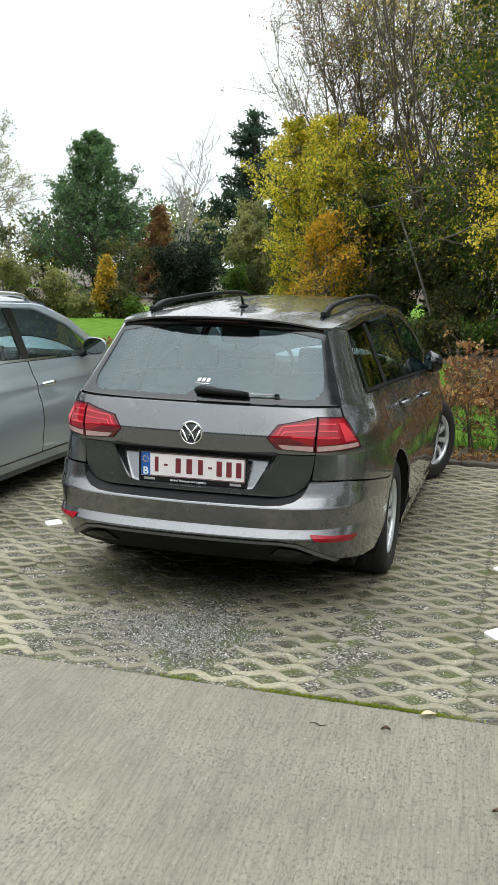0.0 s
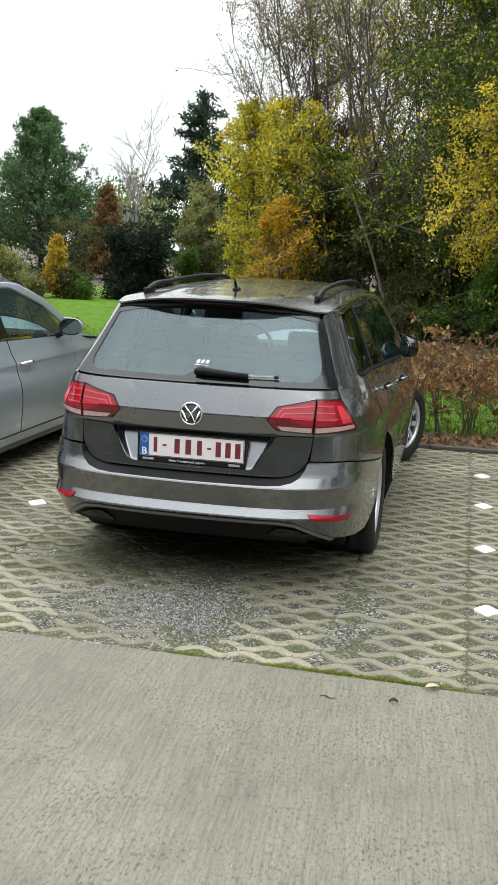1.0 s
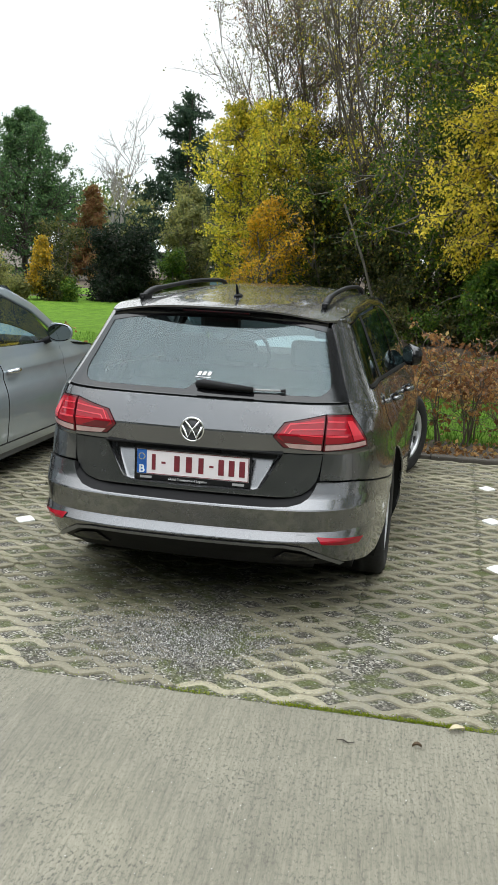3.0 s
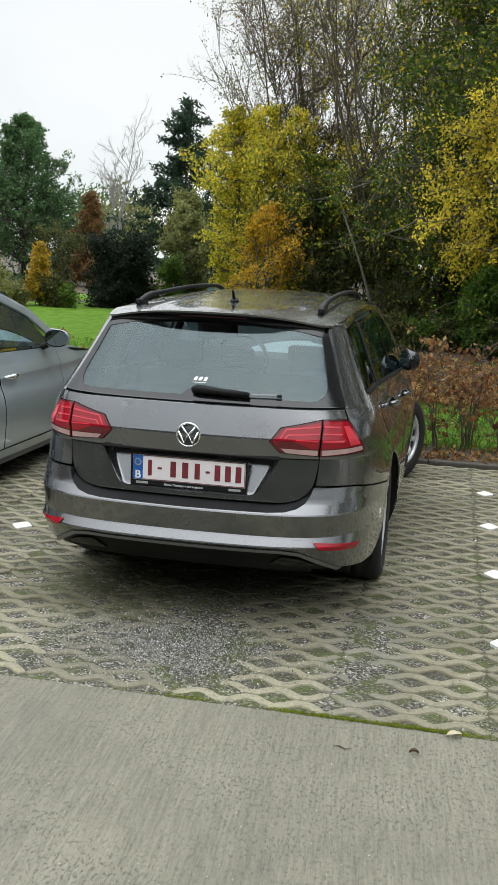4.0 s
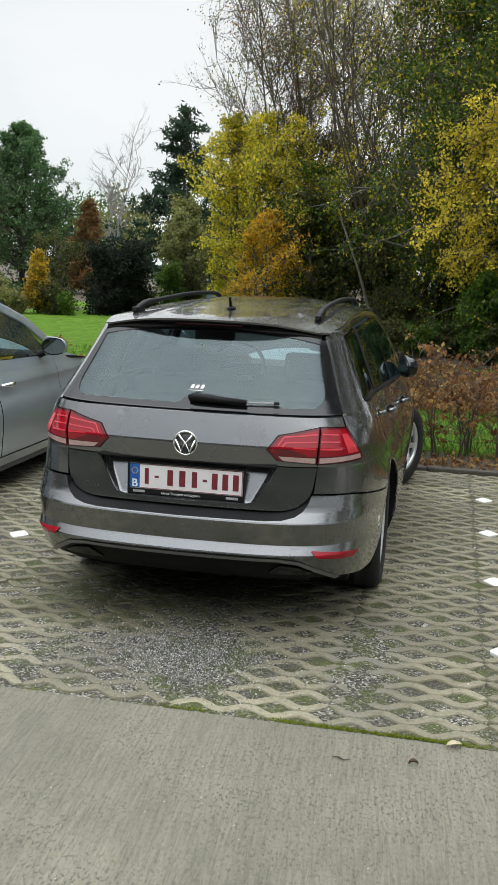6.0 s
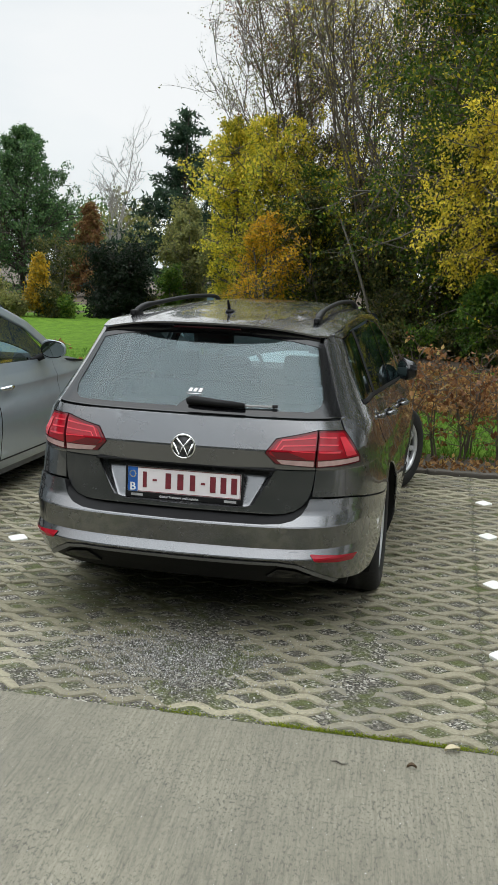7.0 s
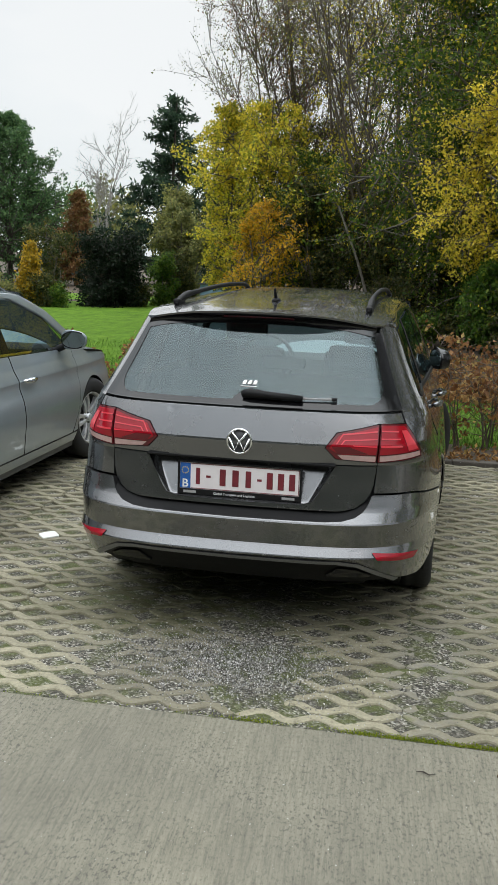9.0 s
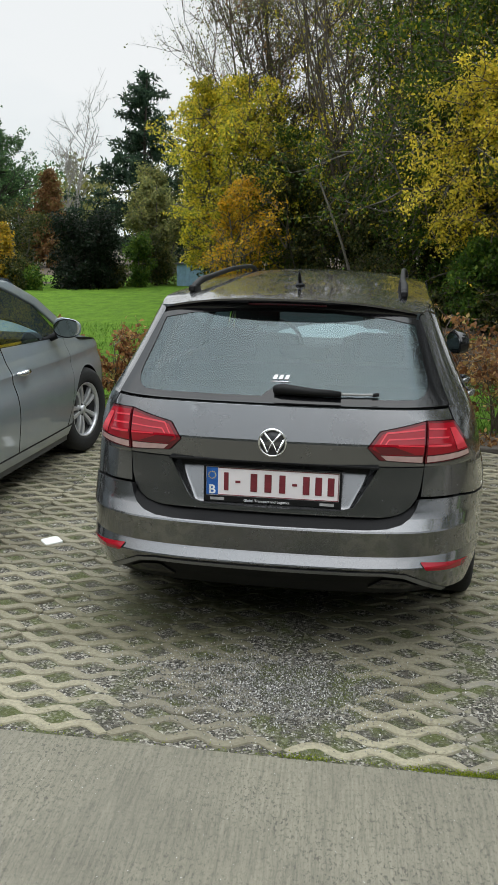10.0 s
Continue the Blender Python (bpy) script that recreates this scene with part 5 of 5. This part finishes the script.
GREYBARK = bark("grey_bark", (.055, .048, .040), (.16, .145, .12))
DARKBARK = bark("dark_bark", (.022, .018, .014), (.075, .062, .05))
PALEBARK = bark("pale_bark", (.17, .16, .145), (.36, .345, .32))
TWIGBARK = bark("twig_bark", (.060, .047, .035), (.150, .120, .090))
L_DARK = leafy("dark_green_leaves", (0, (.038, .091, .034)), (.5, (.071, .147, .052)), (1, (.143, .238, .084)))
L_NEEDLE = leafy("conifer_needles", (0, (.019, .042, .026)), (.6, (.042, .080, .046)), (1, (.086, .134, .073)))
L_YEW = leafy("yew_needles", (0, (.006, .013, .007)), (1, (.016, .030, .014)))
L_RUST = leafy("rust_needles", (0, (.13, .060, .026)), (.6, (.25, .125, .050)), (1, (.18, .15, .05)))
L_YELLOW = leafy("yellow_green_leaves", (0, (.17, .22, .028)), (.3, (.46, .46, .05)), (.7, (.80, .66, .06)), (1, (.90, .68, .07)))
L_MIXED = leafy("turning_leaves", (0, (.032, .070, .012)), (.5, (.070, .125, .018)), (.80, (.17, .21, .024)), (1, (.66, .52, .04)))
L_LEMON = leafy("lemon_leaves", (0, (.36, .37, .04)), (.5, (.80, .62, .06)), (1, (.88, .70, .09)))
L_GREEN = leafy("mid_green_leaves", (0, (.040, .088, .016)), (.6, (.088, .176, .026)), (1, (.192, .256, .032)))
L_ORANGE = leafy("orange_leaves", (0, (.26, .26, .025)), (.4, (.62, .36, .024)), (1, (.80, .44, .032)))
L_GOLD = leafy("gold_leaves", (0, (.20, .17, .03)), (.45, (.52, .33, .025)), (.8, (.68, .42, .03)), (1, (.30, .28, .05)))
L_SAGE = leafy("sage_leaves", (0, (.123, .150, .056)), (.6, (.229, .238, .080)), (1, (.334, .317, .096)))
L_BROWN = leafy("dry_brown_leaves", (0, (.13, .056, .026)), (.45, (.28, .130, .052)), (.8, (.42, .23, .085)), (1, (.46, .36, .13)))
L_LITTER = leafy("fallen_leaves", (0, (.130, .065, .029)), (.5, (.312, .169, .065)), (.8, (.442, .260, .104)), (1, (.546, .390, .130)))
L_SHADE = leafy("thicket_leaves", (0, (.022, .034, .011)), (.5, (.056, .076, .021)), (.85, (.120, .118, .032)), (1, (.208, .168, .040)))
L_GRASS = leafy("grass_blades", (0, (.063, .154, .017)), (.6, (.112, .238, .028)), (1, (.210, .294, .056)))

# far side of the lawn; its edge runs slantwise
def lawn_edge(x):
    return 22.1 + 1.08 * (x + 10.6) if x > -10.6 else 22.1 + .35 * (x + 10.6)


broadleaf("tree", "tall dark green broadleaf tree beyond the lawn", (-19.2, 40, .1), 8.0, 3.7, 11, L_DARK, DARKBARK, leaf=.115, lo=.03, n1=96, n2=11, n3=3, per=14, shape="cone", trunk_r=.16, up=.03, scatter=.2)
conifer("spruce_tree", "tall dark spruce with layered drooping branches", (-13.0, 46, .1), 9.5, 5.0, 12, L_NEEDLE, DARKBARK, whorls=20, arms=8, tops=1, gap=.18, needle=.27)
conifer("spruce_tree", "slimmer dark spruce behind the yellow tree", (-10.7, 48, .1), 8.3, 2.2, 27, L_NEEDLE, DARKBARK, whorls=20, arms=5, tops=1, gap=.25, needle=.24)
broadleaf("bare_tree", "bare pale tree with fine twigs beyond the lawn", (-18.8, 50, .1), 8.3, 3.0, 13, L_SAGE, PALEBARK, lo=.25, n1=34, n2=6, n3=4, per=0, shape="fan", trunk_r=.11, up=.14, stems=4, twig_r=.009, splay=.20)
conifer("larch_tree", "small rust-brown larch beyond the lawn", (-15.6, 39, .1), 4.3, 1.5, 14, L_RUST, DARKBARK, whorls=22, arms=7, needle=.20)
broadleaf("yellow_shrub", "golden yellow shrub at the edge of the lawn", (-10.75, 22.9, 0), 2.0, .95, 15, L_GOLD, GREYBARK, leaf=.075, lo=.06, n1=60, n2=7, n3=3, per=8, shape="cone", trunk_r=.03, stems=3, splay=.10)
broadleaf("yew_bush", "rounded almost black evergreen bush by the lawn", (-9.0, 24.4, 0), 1.95, 1.10, 16, L_YEW, DARKBARK, leaf=.085, lo=.02, n1=90, n2=7, n3=3, per=11, shape="full", trunk_r=.05, up=.0, scatter=.25)
for i, (x, d, h, s, mat, lab) in enumerate((
        (-12.0, .5, 1.35, .85, L_SAGE, "grey-brown shrub at the edge of the lawn"), (-13.4, .6, 1.9, 1.2, L_SAGE, "grey-green shrub at the edge of the lawn"),
        (-15.0, 2.0, 3.3, 1.7, L_SHADE, "olive green shrubby tree beyond the lawn"), (-16.8, 2.2, 3.9, 1.9, L_SAGE, "pale olive tree beyond the lawn"),
        (-7.75, .8, 1.75, .62, L_GREEN, "mid-green shrub by the lawn"), (-7.3, 1.2, 1.5, .9, L_SHADE, "dark shrub by the lawn"),
        (-11.4, .2, .62, .8, L_SAGE, "low grey-brown shrub by the lawn"), (-10.0, .2, .50, .7, L_GREEN, "low green shrub by the lawn"), (-12.7, .2, .60, .9, L_SHADE, "low olive shrub by the lawn"),
        (-14.4, .3, 1.3, 1.1, L_SAGE, "grey-brown shrub at the edge of the lawn"), (-6.2, 3.0, 1.7, 1.1, L_SHADE, "dark shrub by the lawn"),
        (-11.2, 3.5, 2.3, 1.4, L_SHADE, "dark shrub beyond the lawn"), (-15.8, .6, 1.9, 1.3, L_SAGE, "grey-green shrub at the edge of the lawn"), (-8.0, 3.5, 2.2, 1.4, L_SHADE, "dark shrub beyond the lawn"),
        (-9.9, 3.2, 2.0, 1.4, L_SHADE, "dark shrub beyond the lawn"), (-4.6, 1.0, 2.0, 1.2, L_SHADE, "dark shrub by the lawn"), (-17.6, .8, 2.0, 1.5, L_SHADE, "dark olive shrub by the lawn"),
        (-10.4, .6, .8, .9, L_SHADE, "low dark shrub by the lawn"), (-8.3, .5, .6, .8, L_SHADE, "low dark shrub by the lawn"))):
    broadleaf("shrub", lab, (x, lawn_edge(x) + d, 0), h, s, 30 + i, mat, GREYBARK, leaf=.075, lo=.03, n1=32, n2=6, n3=2, per=15, shape="full", trunk_r=.04, stems=3, keep_twigs=False)
for i in range(11):
    rr = random.Random(70 + i)
    broadleaf("far_tree", "distant olive green tree in the belt beyond the park", (-46 + 5.2 * i, 58 + rr.uniform(-3, 4), .1), rr.uniform(3.4, 4.8), 3.4, 90 + i, (L_SHADE, L_DARK, L_SAGE)[i % 3], DARKBARK, leaf=.30, lo=.02, n1=26, n2=5, n3=2, per=11,
              shape="full", trunk_r=.10, stems=2, keep_twigs=False)
broadleaf("birch_tree", "half-bare birch with pale hanging twigs", (-24.6, 42, .1), 9.6, 2.8, 17, L_SAGE, PALEBARK, leaf=.10, lo=.25, n1=34, n2=8, n3=4, per=5, trunk_r=.10, droop=.3)
broadleaf("willow_shrub", "grey-green willow beside the lawn", (-8.0, 28.5, .1), 4.7, 1.6, 18, L_SAGE, GREYBARK, leaf=.10, lo=.12, n1=50, n2=8, n3=4, per=8, shape="oval", trunk_r=.07, stems=3)
broadleaf("willow_shrub", "olive green shrub beside the lawn", (-7.3, 27.6, .1), 3.3, 1.5, 19, L_SAGE, GREYBARK, leaf=.09, lo=.05, n1=44, n2=7, n3=4, per=8, shape="oval", trunk_r=.06, stems=3)

# wood on the right of the lawn
broadleaf("yellow_tree", "tree with yellow-green autumn leaves", (-3.45, 21.5, .1), 6.7, 2.4, 20, L_YELLOW, GREYBARK, leaf=.076, lo=.10, n1=58, n2=8, n3=4, per=17, scatter=.2, shape="oval", trunk_r=.08, stems=2, splay=.10)
broadleaf("yellow_tree", "slender yellow-green tree at the edge of the wood", (-4.6, 22.0, .1), 5.6, 1.2, 28, L_YELLOW, GREYBARK, leaf=.072, lo=.10, n1=44, n2=7, n3=4, per=13, shape="oval", trunk_r=.05, scatter=.2)
broadleaf("orange_tree", "small tree with orange autumn leaves", (-3.5, 19.6, .1), 3.3, 1.15, 21, L_ORANGE, GREYBARK, leaf=.064, lo=.03, n1=46, n2=7, n3=4, per=7, shape="oval", trunk_r=.04, stems=2, splay=.12, scatter=.2)
broadleaf("yellow_tree", "tree with green and yellow leaves in front of the thicket", (-2.2, 20.5, .1), 4.4, 1.6, 22, L_MIXED, GREYBARK, leaf=.066, lo=.08, n1=44, n2=8, n3=4, per=12, shape="oval", trunk_r=.06, stems=2)
for i, (x, y, h) in enumerate(((-1.9, 23.0, 9.8), (-.5, 22.2, 10.5), (.9, 23.5, 10.5), (-2.7, 23.6, 9.0), (-1.0, 24.6, 11.0), (-2.9, 24.2, 10.2))):
    broadleaf("bare_willow", "tall nearly bare willow with dense brown twigs", (x, y, .1), h, 2.9, 40 + i, (L_SAGE, L_YELLOW, L_BROWN)[i % 3], TWIGBARK, leaf=.06, lo=.14, n1=70, n2=9, n3=7, per=2.6, shape="fan",
              trunk_r=.045 if i == 3 else .075, up=.11, stems=5, twig_r=.0046, splay=.23, scatter=.5)
broadleaf("broadleaf_tree", "large tree with drooping green and yellow leaves", (3.1, 17.2, .1), 11.5, 3.7, 23, L_MIXED, GREYBARK, leaf=.080, lo=.08, n1=210, n2=10, n3=5, per=19.5, shape="oval", trunk_r=.14, up=-.01, droop=.15)
broadleaf("lime_tree", "young tree with bright yellow leaves hanging low", (2.05, 15.2, .1), 4.9, 2.05, 24, L_LEMON, GREYBARK, leaf=.066, lo=.25, n1=56, n2=8, n3=4, per=13, shape="oval", trunk_r=.05, up=-.01, droop=.2)
broadleaf("green_shrub", "leafy green shrub at the edge of the wood", (1.8, 14.2, .05), 2.1, .95, 25, L_GREEN, GREYBARK, leaf=.075, lo=.05, n1=44, n2=7, n3=4, per=9, shape="oval", trunk_r=.04, stems=3)
for i, (x, y, h, s) in enumerate(((-1.7, 20.0, 3.2, 1.7), (.2, 19.2, 3.0, 1.7), (1.6, 20.0, 3.8, 1.9), (3.8, 20.5, 4.4, 2.3), (-.8, 22.5, 4.8, 2.3), (1.2, 23.5, 5.6, 2.6), (5.8, 20.5, 5.5, 2.6),
                                   (-3.2, 24.5, 4.6, 2.4), (-5.2, 26.5, 4.2, 2.4), (3.2, 25.0, 7.5, 3.0), (0, 27.5, 7.0, 3.2), (-3, 29, 6.0, 3.0), (6, 27, 8.5, 3.4), (-6.5, 31, 5.0, 2.6), (-1.6, 26.4, 7.6, 2.8), (1.4, 26.0, 8.4, 3.0))):
    broadleaf("thicket_shrub", "dense dark thicket of twigs and sparse leaves", (x, y, .05), h, s, 60 + i, L_SHADE, DARKBARK, leaf=.10, lo=.04, n1=32 if y < 24 else 20, n2=7, n3=4, per=7, shape="full", trunk_r=.03, stems=4, splay=.3)
for i, (x, y, h, mat) in enumerate(((7.0, 14.2, 13.0, L_MIXED), (6.6, 10.6, 13.0, L_SHADE), (6.8, 7.2, 13.5, L_MIXED), (7.0, 3.8, 13.0, L_SHADE), (7.6, .6, 12.0, L_MIXED))):
    broadleaf("edge_tree", "tree with green and yellow leaves along the car park", (x, y, .05), h, 3.6, 130 + i, mat, GREYBARK, leaf=.20, lo=.04, n1=44, n2=7, n3=3, per=10, shape="oval", trunk_r=.12, keep_twigs=False)
UNDER = ((-.1, 18.2), (.5, 17.6), (1.1, 18.4), (1.9, 17.6))
for i in range(19):
    rr = random.Random(300 + i)
    broadleaf("undergrowth", "low dark brambles and dead stems under the trees", (-2.4 + .62 * i + rr.uniform(-.2, .2) if i < 15 else UNDER[i - 15][0], rr.uniform(12.6, 17.5) if i < 15 else UNDER[i - 15][1], .02), rr.uniform(.4, .85) if i < 15 else 1.3, .8, 150 + i, (L_SHADE, L_SHADE, L_GREEN)[i % 3], TWIGBARK, leaf=.07, lo=.02,
              n1=24, n2=5, n3=4, per=5, shape="full", trunk_r=.015, stems=4, twig_r=.004, splay=.5)
for i, (x, y, h) in enumerate(((.35, 19.8, 8.2), (-.75, 20.8, 9.0), (1.35, 20.6, 7.6))):
    broadleaf("coppiced_tree", "slender dark multi-stemmed tree, nearly bare", (x, y, .05), h, 1.3, 500 + i, L_SHADE, TWIGBARK, leaf=.06, lo=.30, n1=32, n2=4, n3=3, per=1.5, shape="fan", trunk_r=.055, up=.12, stems=8, twig_r=.005, splay=.20, scatter=.5)
rng = np.random.default_rng(5)
lean_wood = Wood(rng)
lean_wood.limb((0, 0, 0), (-.34, .1, 1), 3.0, .040, .022, 9, .022, 0)
lean = tagged(empty("leaning_trunk", Matrix.Translation((-.42, 17.8, .05))), "pale slender leaning trunk before the dark thicket", "tree")
lean_wood.mesh("trunk", GREYBARK, lean)


# ---------------------------------------------------------------- beech hedge at the kerb
def beech(x, y, h, seed, dense):
    rng = np.random.default_rng(seed)
    thing = tagged(empty("beech_plant", Matrix.Translation((x, y, 0))), "young beech hedge plant with dry copper leaves", "hedge plant", "beech hedge")
    wood, leaves = Wood(rng), []
    for s in range(3):
        stem, _ = wood.limb((rng.normal() * .03, rng.normal() * .03, -.02), (rng.normal() * .15, rng.normal() * .12, 1), h * rng.uniform(.8, 1.05), .011, .003, 6, .09, .02)
        for i in range(11):
            t = rng.uniform(.22, 1)
            a = rng.uniform(0, 2 * math.pi)
            limb, d = wood.limb(at_curve(stem, t), (math.cos(a), math.sin(a) * .8, rng.uniform(.1, .8)), rng.uniform(.12, .34), .005, .002, 3, .2, .02)
            for j in range(3):
                tw, _ = wood.limb(at_curve(limb, rng.uniform(.3, 1)), d + rng.normal(size=3) * .7, rng.uniform(.06, .16), .0028, .0015, 2, .2, 0)
                m = rng.poisson(dense * (.35 + 1.3 * ease((t - .25) / .35)))
                u = rng.uniform(0, 1, m)[:, None]
                leaves.append(tw[0] * (1 - u) + tw[-1] * u + rng.normal(size=(m, 3)) * .02)
    wood.mesh("stem", TWIGBARK, thing)
    leaf_cloud("foliage", np.concatenate(leaves), .055, L_BROWN, thing, rng=rng, aspect=.56, hang=.6)
    return thing


hr = random.Random(8)
hx = -7.6
i = 0
while hx < 6.5:
    beech(hx, 4.92 + hr.uniform(-.08, .08), hr.uniform(.82, 1.05) if hx > .6 else hr.uniform(.70, .84), 200 + i, 2.3 if hx > .6 else 4.4)
    if hx > .9 and i % 2:
        beech(hx + hr.uniform(-.1, .1), 5.28 + hr.uniform(-.1, .1), hr.uniform(.9, 1.12), 400 + i, 3.0)
    hx += hr.uniform(.24, .34)
    i += 1

# grass blades near the kerb, fallen leaves, stones
rng = np.random.default_rng(3)
n = 26000
gx, gy = rng.uniform(-9, 7, n), 4.9 + rng.uniform(0, 1, n) ** 1.6 * 9
blades = tagged(leaf_cloud("grass_tufts", np.stack([gx, gy, np.full(n, .0)], 1), .075, L_GRASS, None, rng=rng, aspect=.12, hang=-1.6), "short green grass blades behind the hedge", "grass", kind="stuff")
n = 8000
gx = np.concatenate([rng.uniform(-8, 7, 5000), rng.uniform(-3.5, 8, 3000)])
gy = np.concatenate([KERB_Y + .06 + np.abs(rng.normal(0, .42, 5000)), rng.uniform(9.5, 19, 3000)])
tagged(leaf_cloud("fallen_leaves", np.stack([gx, gy, np.full(n, .04)], 1), .055, L_LITTER, None, rng=rng, aspect=.6, hang=.1), "dry brown leaves fallen on bed and grass", "fallen leaves", kind="stuff")
sheet("leaf_litter", -2.6, 14, 12.6, 34, .03, plain("leaf_litter", (.055, .038, .022), .95, grain=24, vary=.6, bump=.8), 60, 60, lambda x, y: .06 * noise.noise(Vector((x, y, 5))) + .12 * ease((y - 6) / 25) - .22 * (1 - ease(min(x + 2.6, y - 12.6) / 1.6)), "brown leaf litter under the trees")
sheet("leaf_litter", .2, 14, 7.7, 13.2, .035, bpy.data.materials["leaf_litter"], 60, 40, lambda x, y: .05 * noise.noise(Vector((x, y, 7))) + .02 * ease((y - 6) / 25) - .16 * (1 - ease(min(x - .2, y - 7.7) / .8)), "brown leaf litter at the foot of the wood")
bed = sheet("shrub_bed", 0, 1, 0, 1, .06, bpy.data.materials["leaf_litter"], 40, 24, lambda x, y: .04 * noise.noise(Vector((x * 30, y * 30, 9))), "dark soil and litter under the shrubs beyond the lawn")
for vert in bed.data.vertices:
    bx = -40 + 37 * vert.co.x
    vert.co = (bx, lawn_edge(bx) + vert.co.y * 34, vert.co.z + .12 * vert.co.y)
n = 9000
lx = rng.uniform(.4, 6, n)
tagged(leaf_cloud("fallen_leaves", np.stack([lx, 7.9 + rng.uniform(0, 1, n) ** 1.4 * 5, np.full(n, .06)], 1), .075, L_LITTER, None, rng=rng, aspect=.6, hang=.1), "brown leaves fallen under the trees", "fallen leaves", kind="stuff")
mx = np.concatenate([rng.normal(.82, .10, 900), rng.normal(1.12, .12, 1500), rng.normal(.22, .05, 300), rng.normal(.62, .05, 350), rng.uniform(-1.6, 1.7, 350)])
n = len(mx)
my = EDGE + np.abs(rng.normal(0, .014, n)) - .002
mz = .0005 + rng.uniform(0, .002, n)
tagged(leaf_cloud("moss", np.stack([mx, my, mz], 1), .0055, leafy("moss_green", (0, (.10, .15, .008)), (.6, (.20, .26, .012)), (1, (.30, .33, .03))), None, rng=rng, aspect=.8, hang=-.8), "bright green moss along the joint of slab and paving", "moss", kind="stuff")
n = 11000
sx, sy_ = rng.normal(.04, .25, n), rng.normal(-.20, .17, n)
keep = (sy_ > EDGE + .02)
sx, sy_ = sx[keep], sy_[keep]
sx2, sy2 = rng.uniform(-1.6, 2.2, 2500), rng.uniform(EDGE + .02, 2.4, 2500)
sx, sy_ = np.concatenate([sx, sx2]), np.concatenate([sy_, sy2])
tagged(leaf_cloud("loose_gravel", np.stack([sx, sy_, np.array([max(.001, lump(a, b) - .008) for a, b in zip(sx, sy_)])], 1), .0065, leafy("gravel_chips", (0, (.05, .048, .042)), (.5, (.25, .245, .235)), (1, (.62, .61, .59)), trans=0.0), None, rng=rng, aspect=.9, hang=-.6), "loose grey gravel chips on the paving", "gravel", kind="stuff")


def blue_shed():
    """A small pale blue box-shaped shed, half hidden beyond the lawn."""
    thing = tagged(empty("garden_shed", Matrix.Translation((-6.15, 26.9, .05))), "small pale blue shed among shrubs beyond the lawn", "shed")
    wall = plain("pale_blue_boards", (.22, .36, .50), .7, grain=8, vary=.2)
    for k in range(8):
        box("board", -.56 + .14 * k, -.425 + .14 * k, -.01, .02, 0, .72, wall, thing, bevel=.004)
    box("shed_body", -.56, .56, .02, .9, 0, .70, plain("shed_blue", (.16, .27, .40), .8, grain=6), thing)
    box("shed_roof", -.62, .62, -.06, .96, .72, .76, plain("shed_roof_felt", (.10, .10, .11), .9), thing)
    return thing


blue_shed()


# ---------------------------------------------------------------- litter on the slab
def fallen_twig(x, y, turn, length):
    bm = bmesh.new()
    add_tube(bm, [(-length / 2, 0, .006), (-length * .15, .006, .008), (length * .2, -.004, .007), (length / 2, .008, .006)], [.0012, .0028, .0024, .001], 6)
    twig = part("fallen_twig", bm, DARKBARK)
    twig.matrix_world = pose(x, y, 0, 0, 0, turn)
    return tagged(twig, "short dark twig lying on the concrete slab", "twig")


def fallen_leaf(x, y, turn, length, mat, label):
    """A dry leaf, curled along its midrib."""
    bm = bmesh.new()
    rows = []
    for i in range(9):
        t = i / 8
        w = length * .24 * math.sin(math.pi * t) ** .8 + .0004
        rows.append([bm.verts.new((length * (t - .5), w * q, .004 + .010 * abs(q) ** 1.5 + .008 * math.sin(math.pi * t))) for q in (-1, -.5, 0, .5, 1)])
    for a, b in zip(rows, rows[1:]):
        for j in range(4):
            bm.faces.new((a[j], b[j], b[j + 1], a[j + 1]))
    leaf = part("fallen_leaf", bm, mat)
    leaf.matrix_world = pose(x, y, 0, 0, 0, turn)
    return tagged(leaf, label, "leaf")


DRYLEAF = plain("dry_leaf", (.10, .065, .035), .8, grain=90, vary=.4)
PALELEAF = plain("pale_dry_leaf", (.50, .44, .30), .8, grain=90, vary=.2)
fallen_twig(.845, -.915, -12, .06)
fallen_leaf(1.09, -.88, 8, .034, DRYLEAF, "small dark dry leaf lying on the concrete slab")
fallen_leaf(1.225, -.715, 24, .06, PALELEAF, "pale straw-coloured leaf at the edge of the slab")
fallen_leaf(1.50, -1.32, -20, .04, DRYLEAF, "small dark dry leaf lying on the concrete slab")
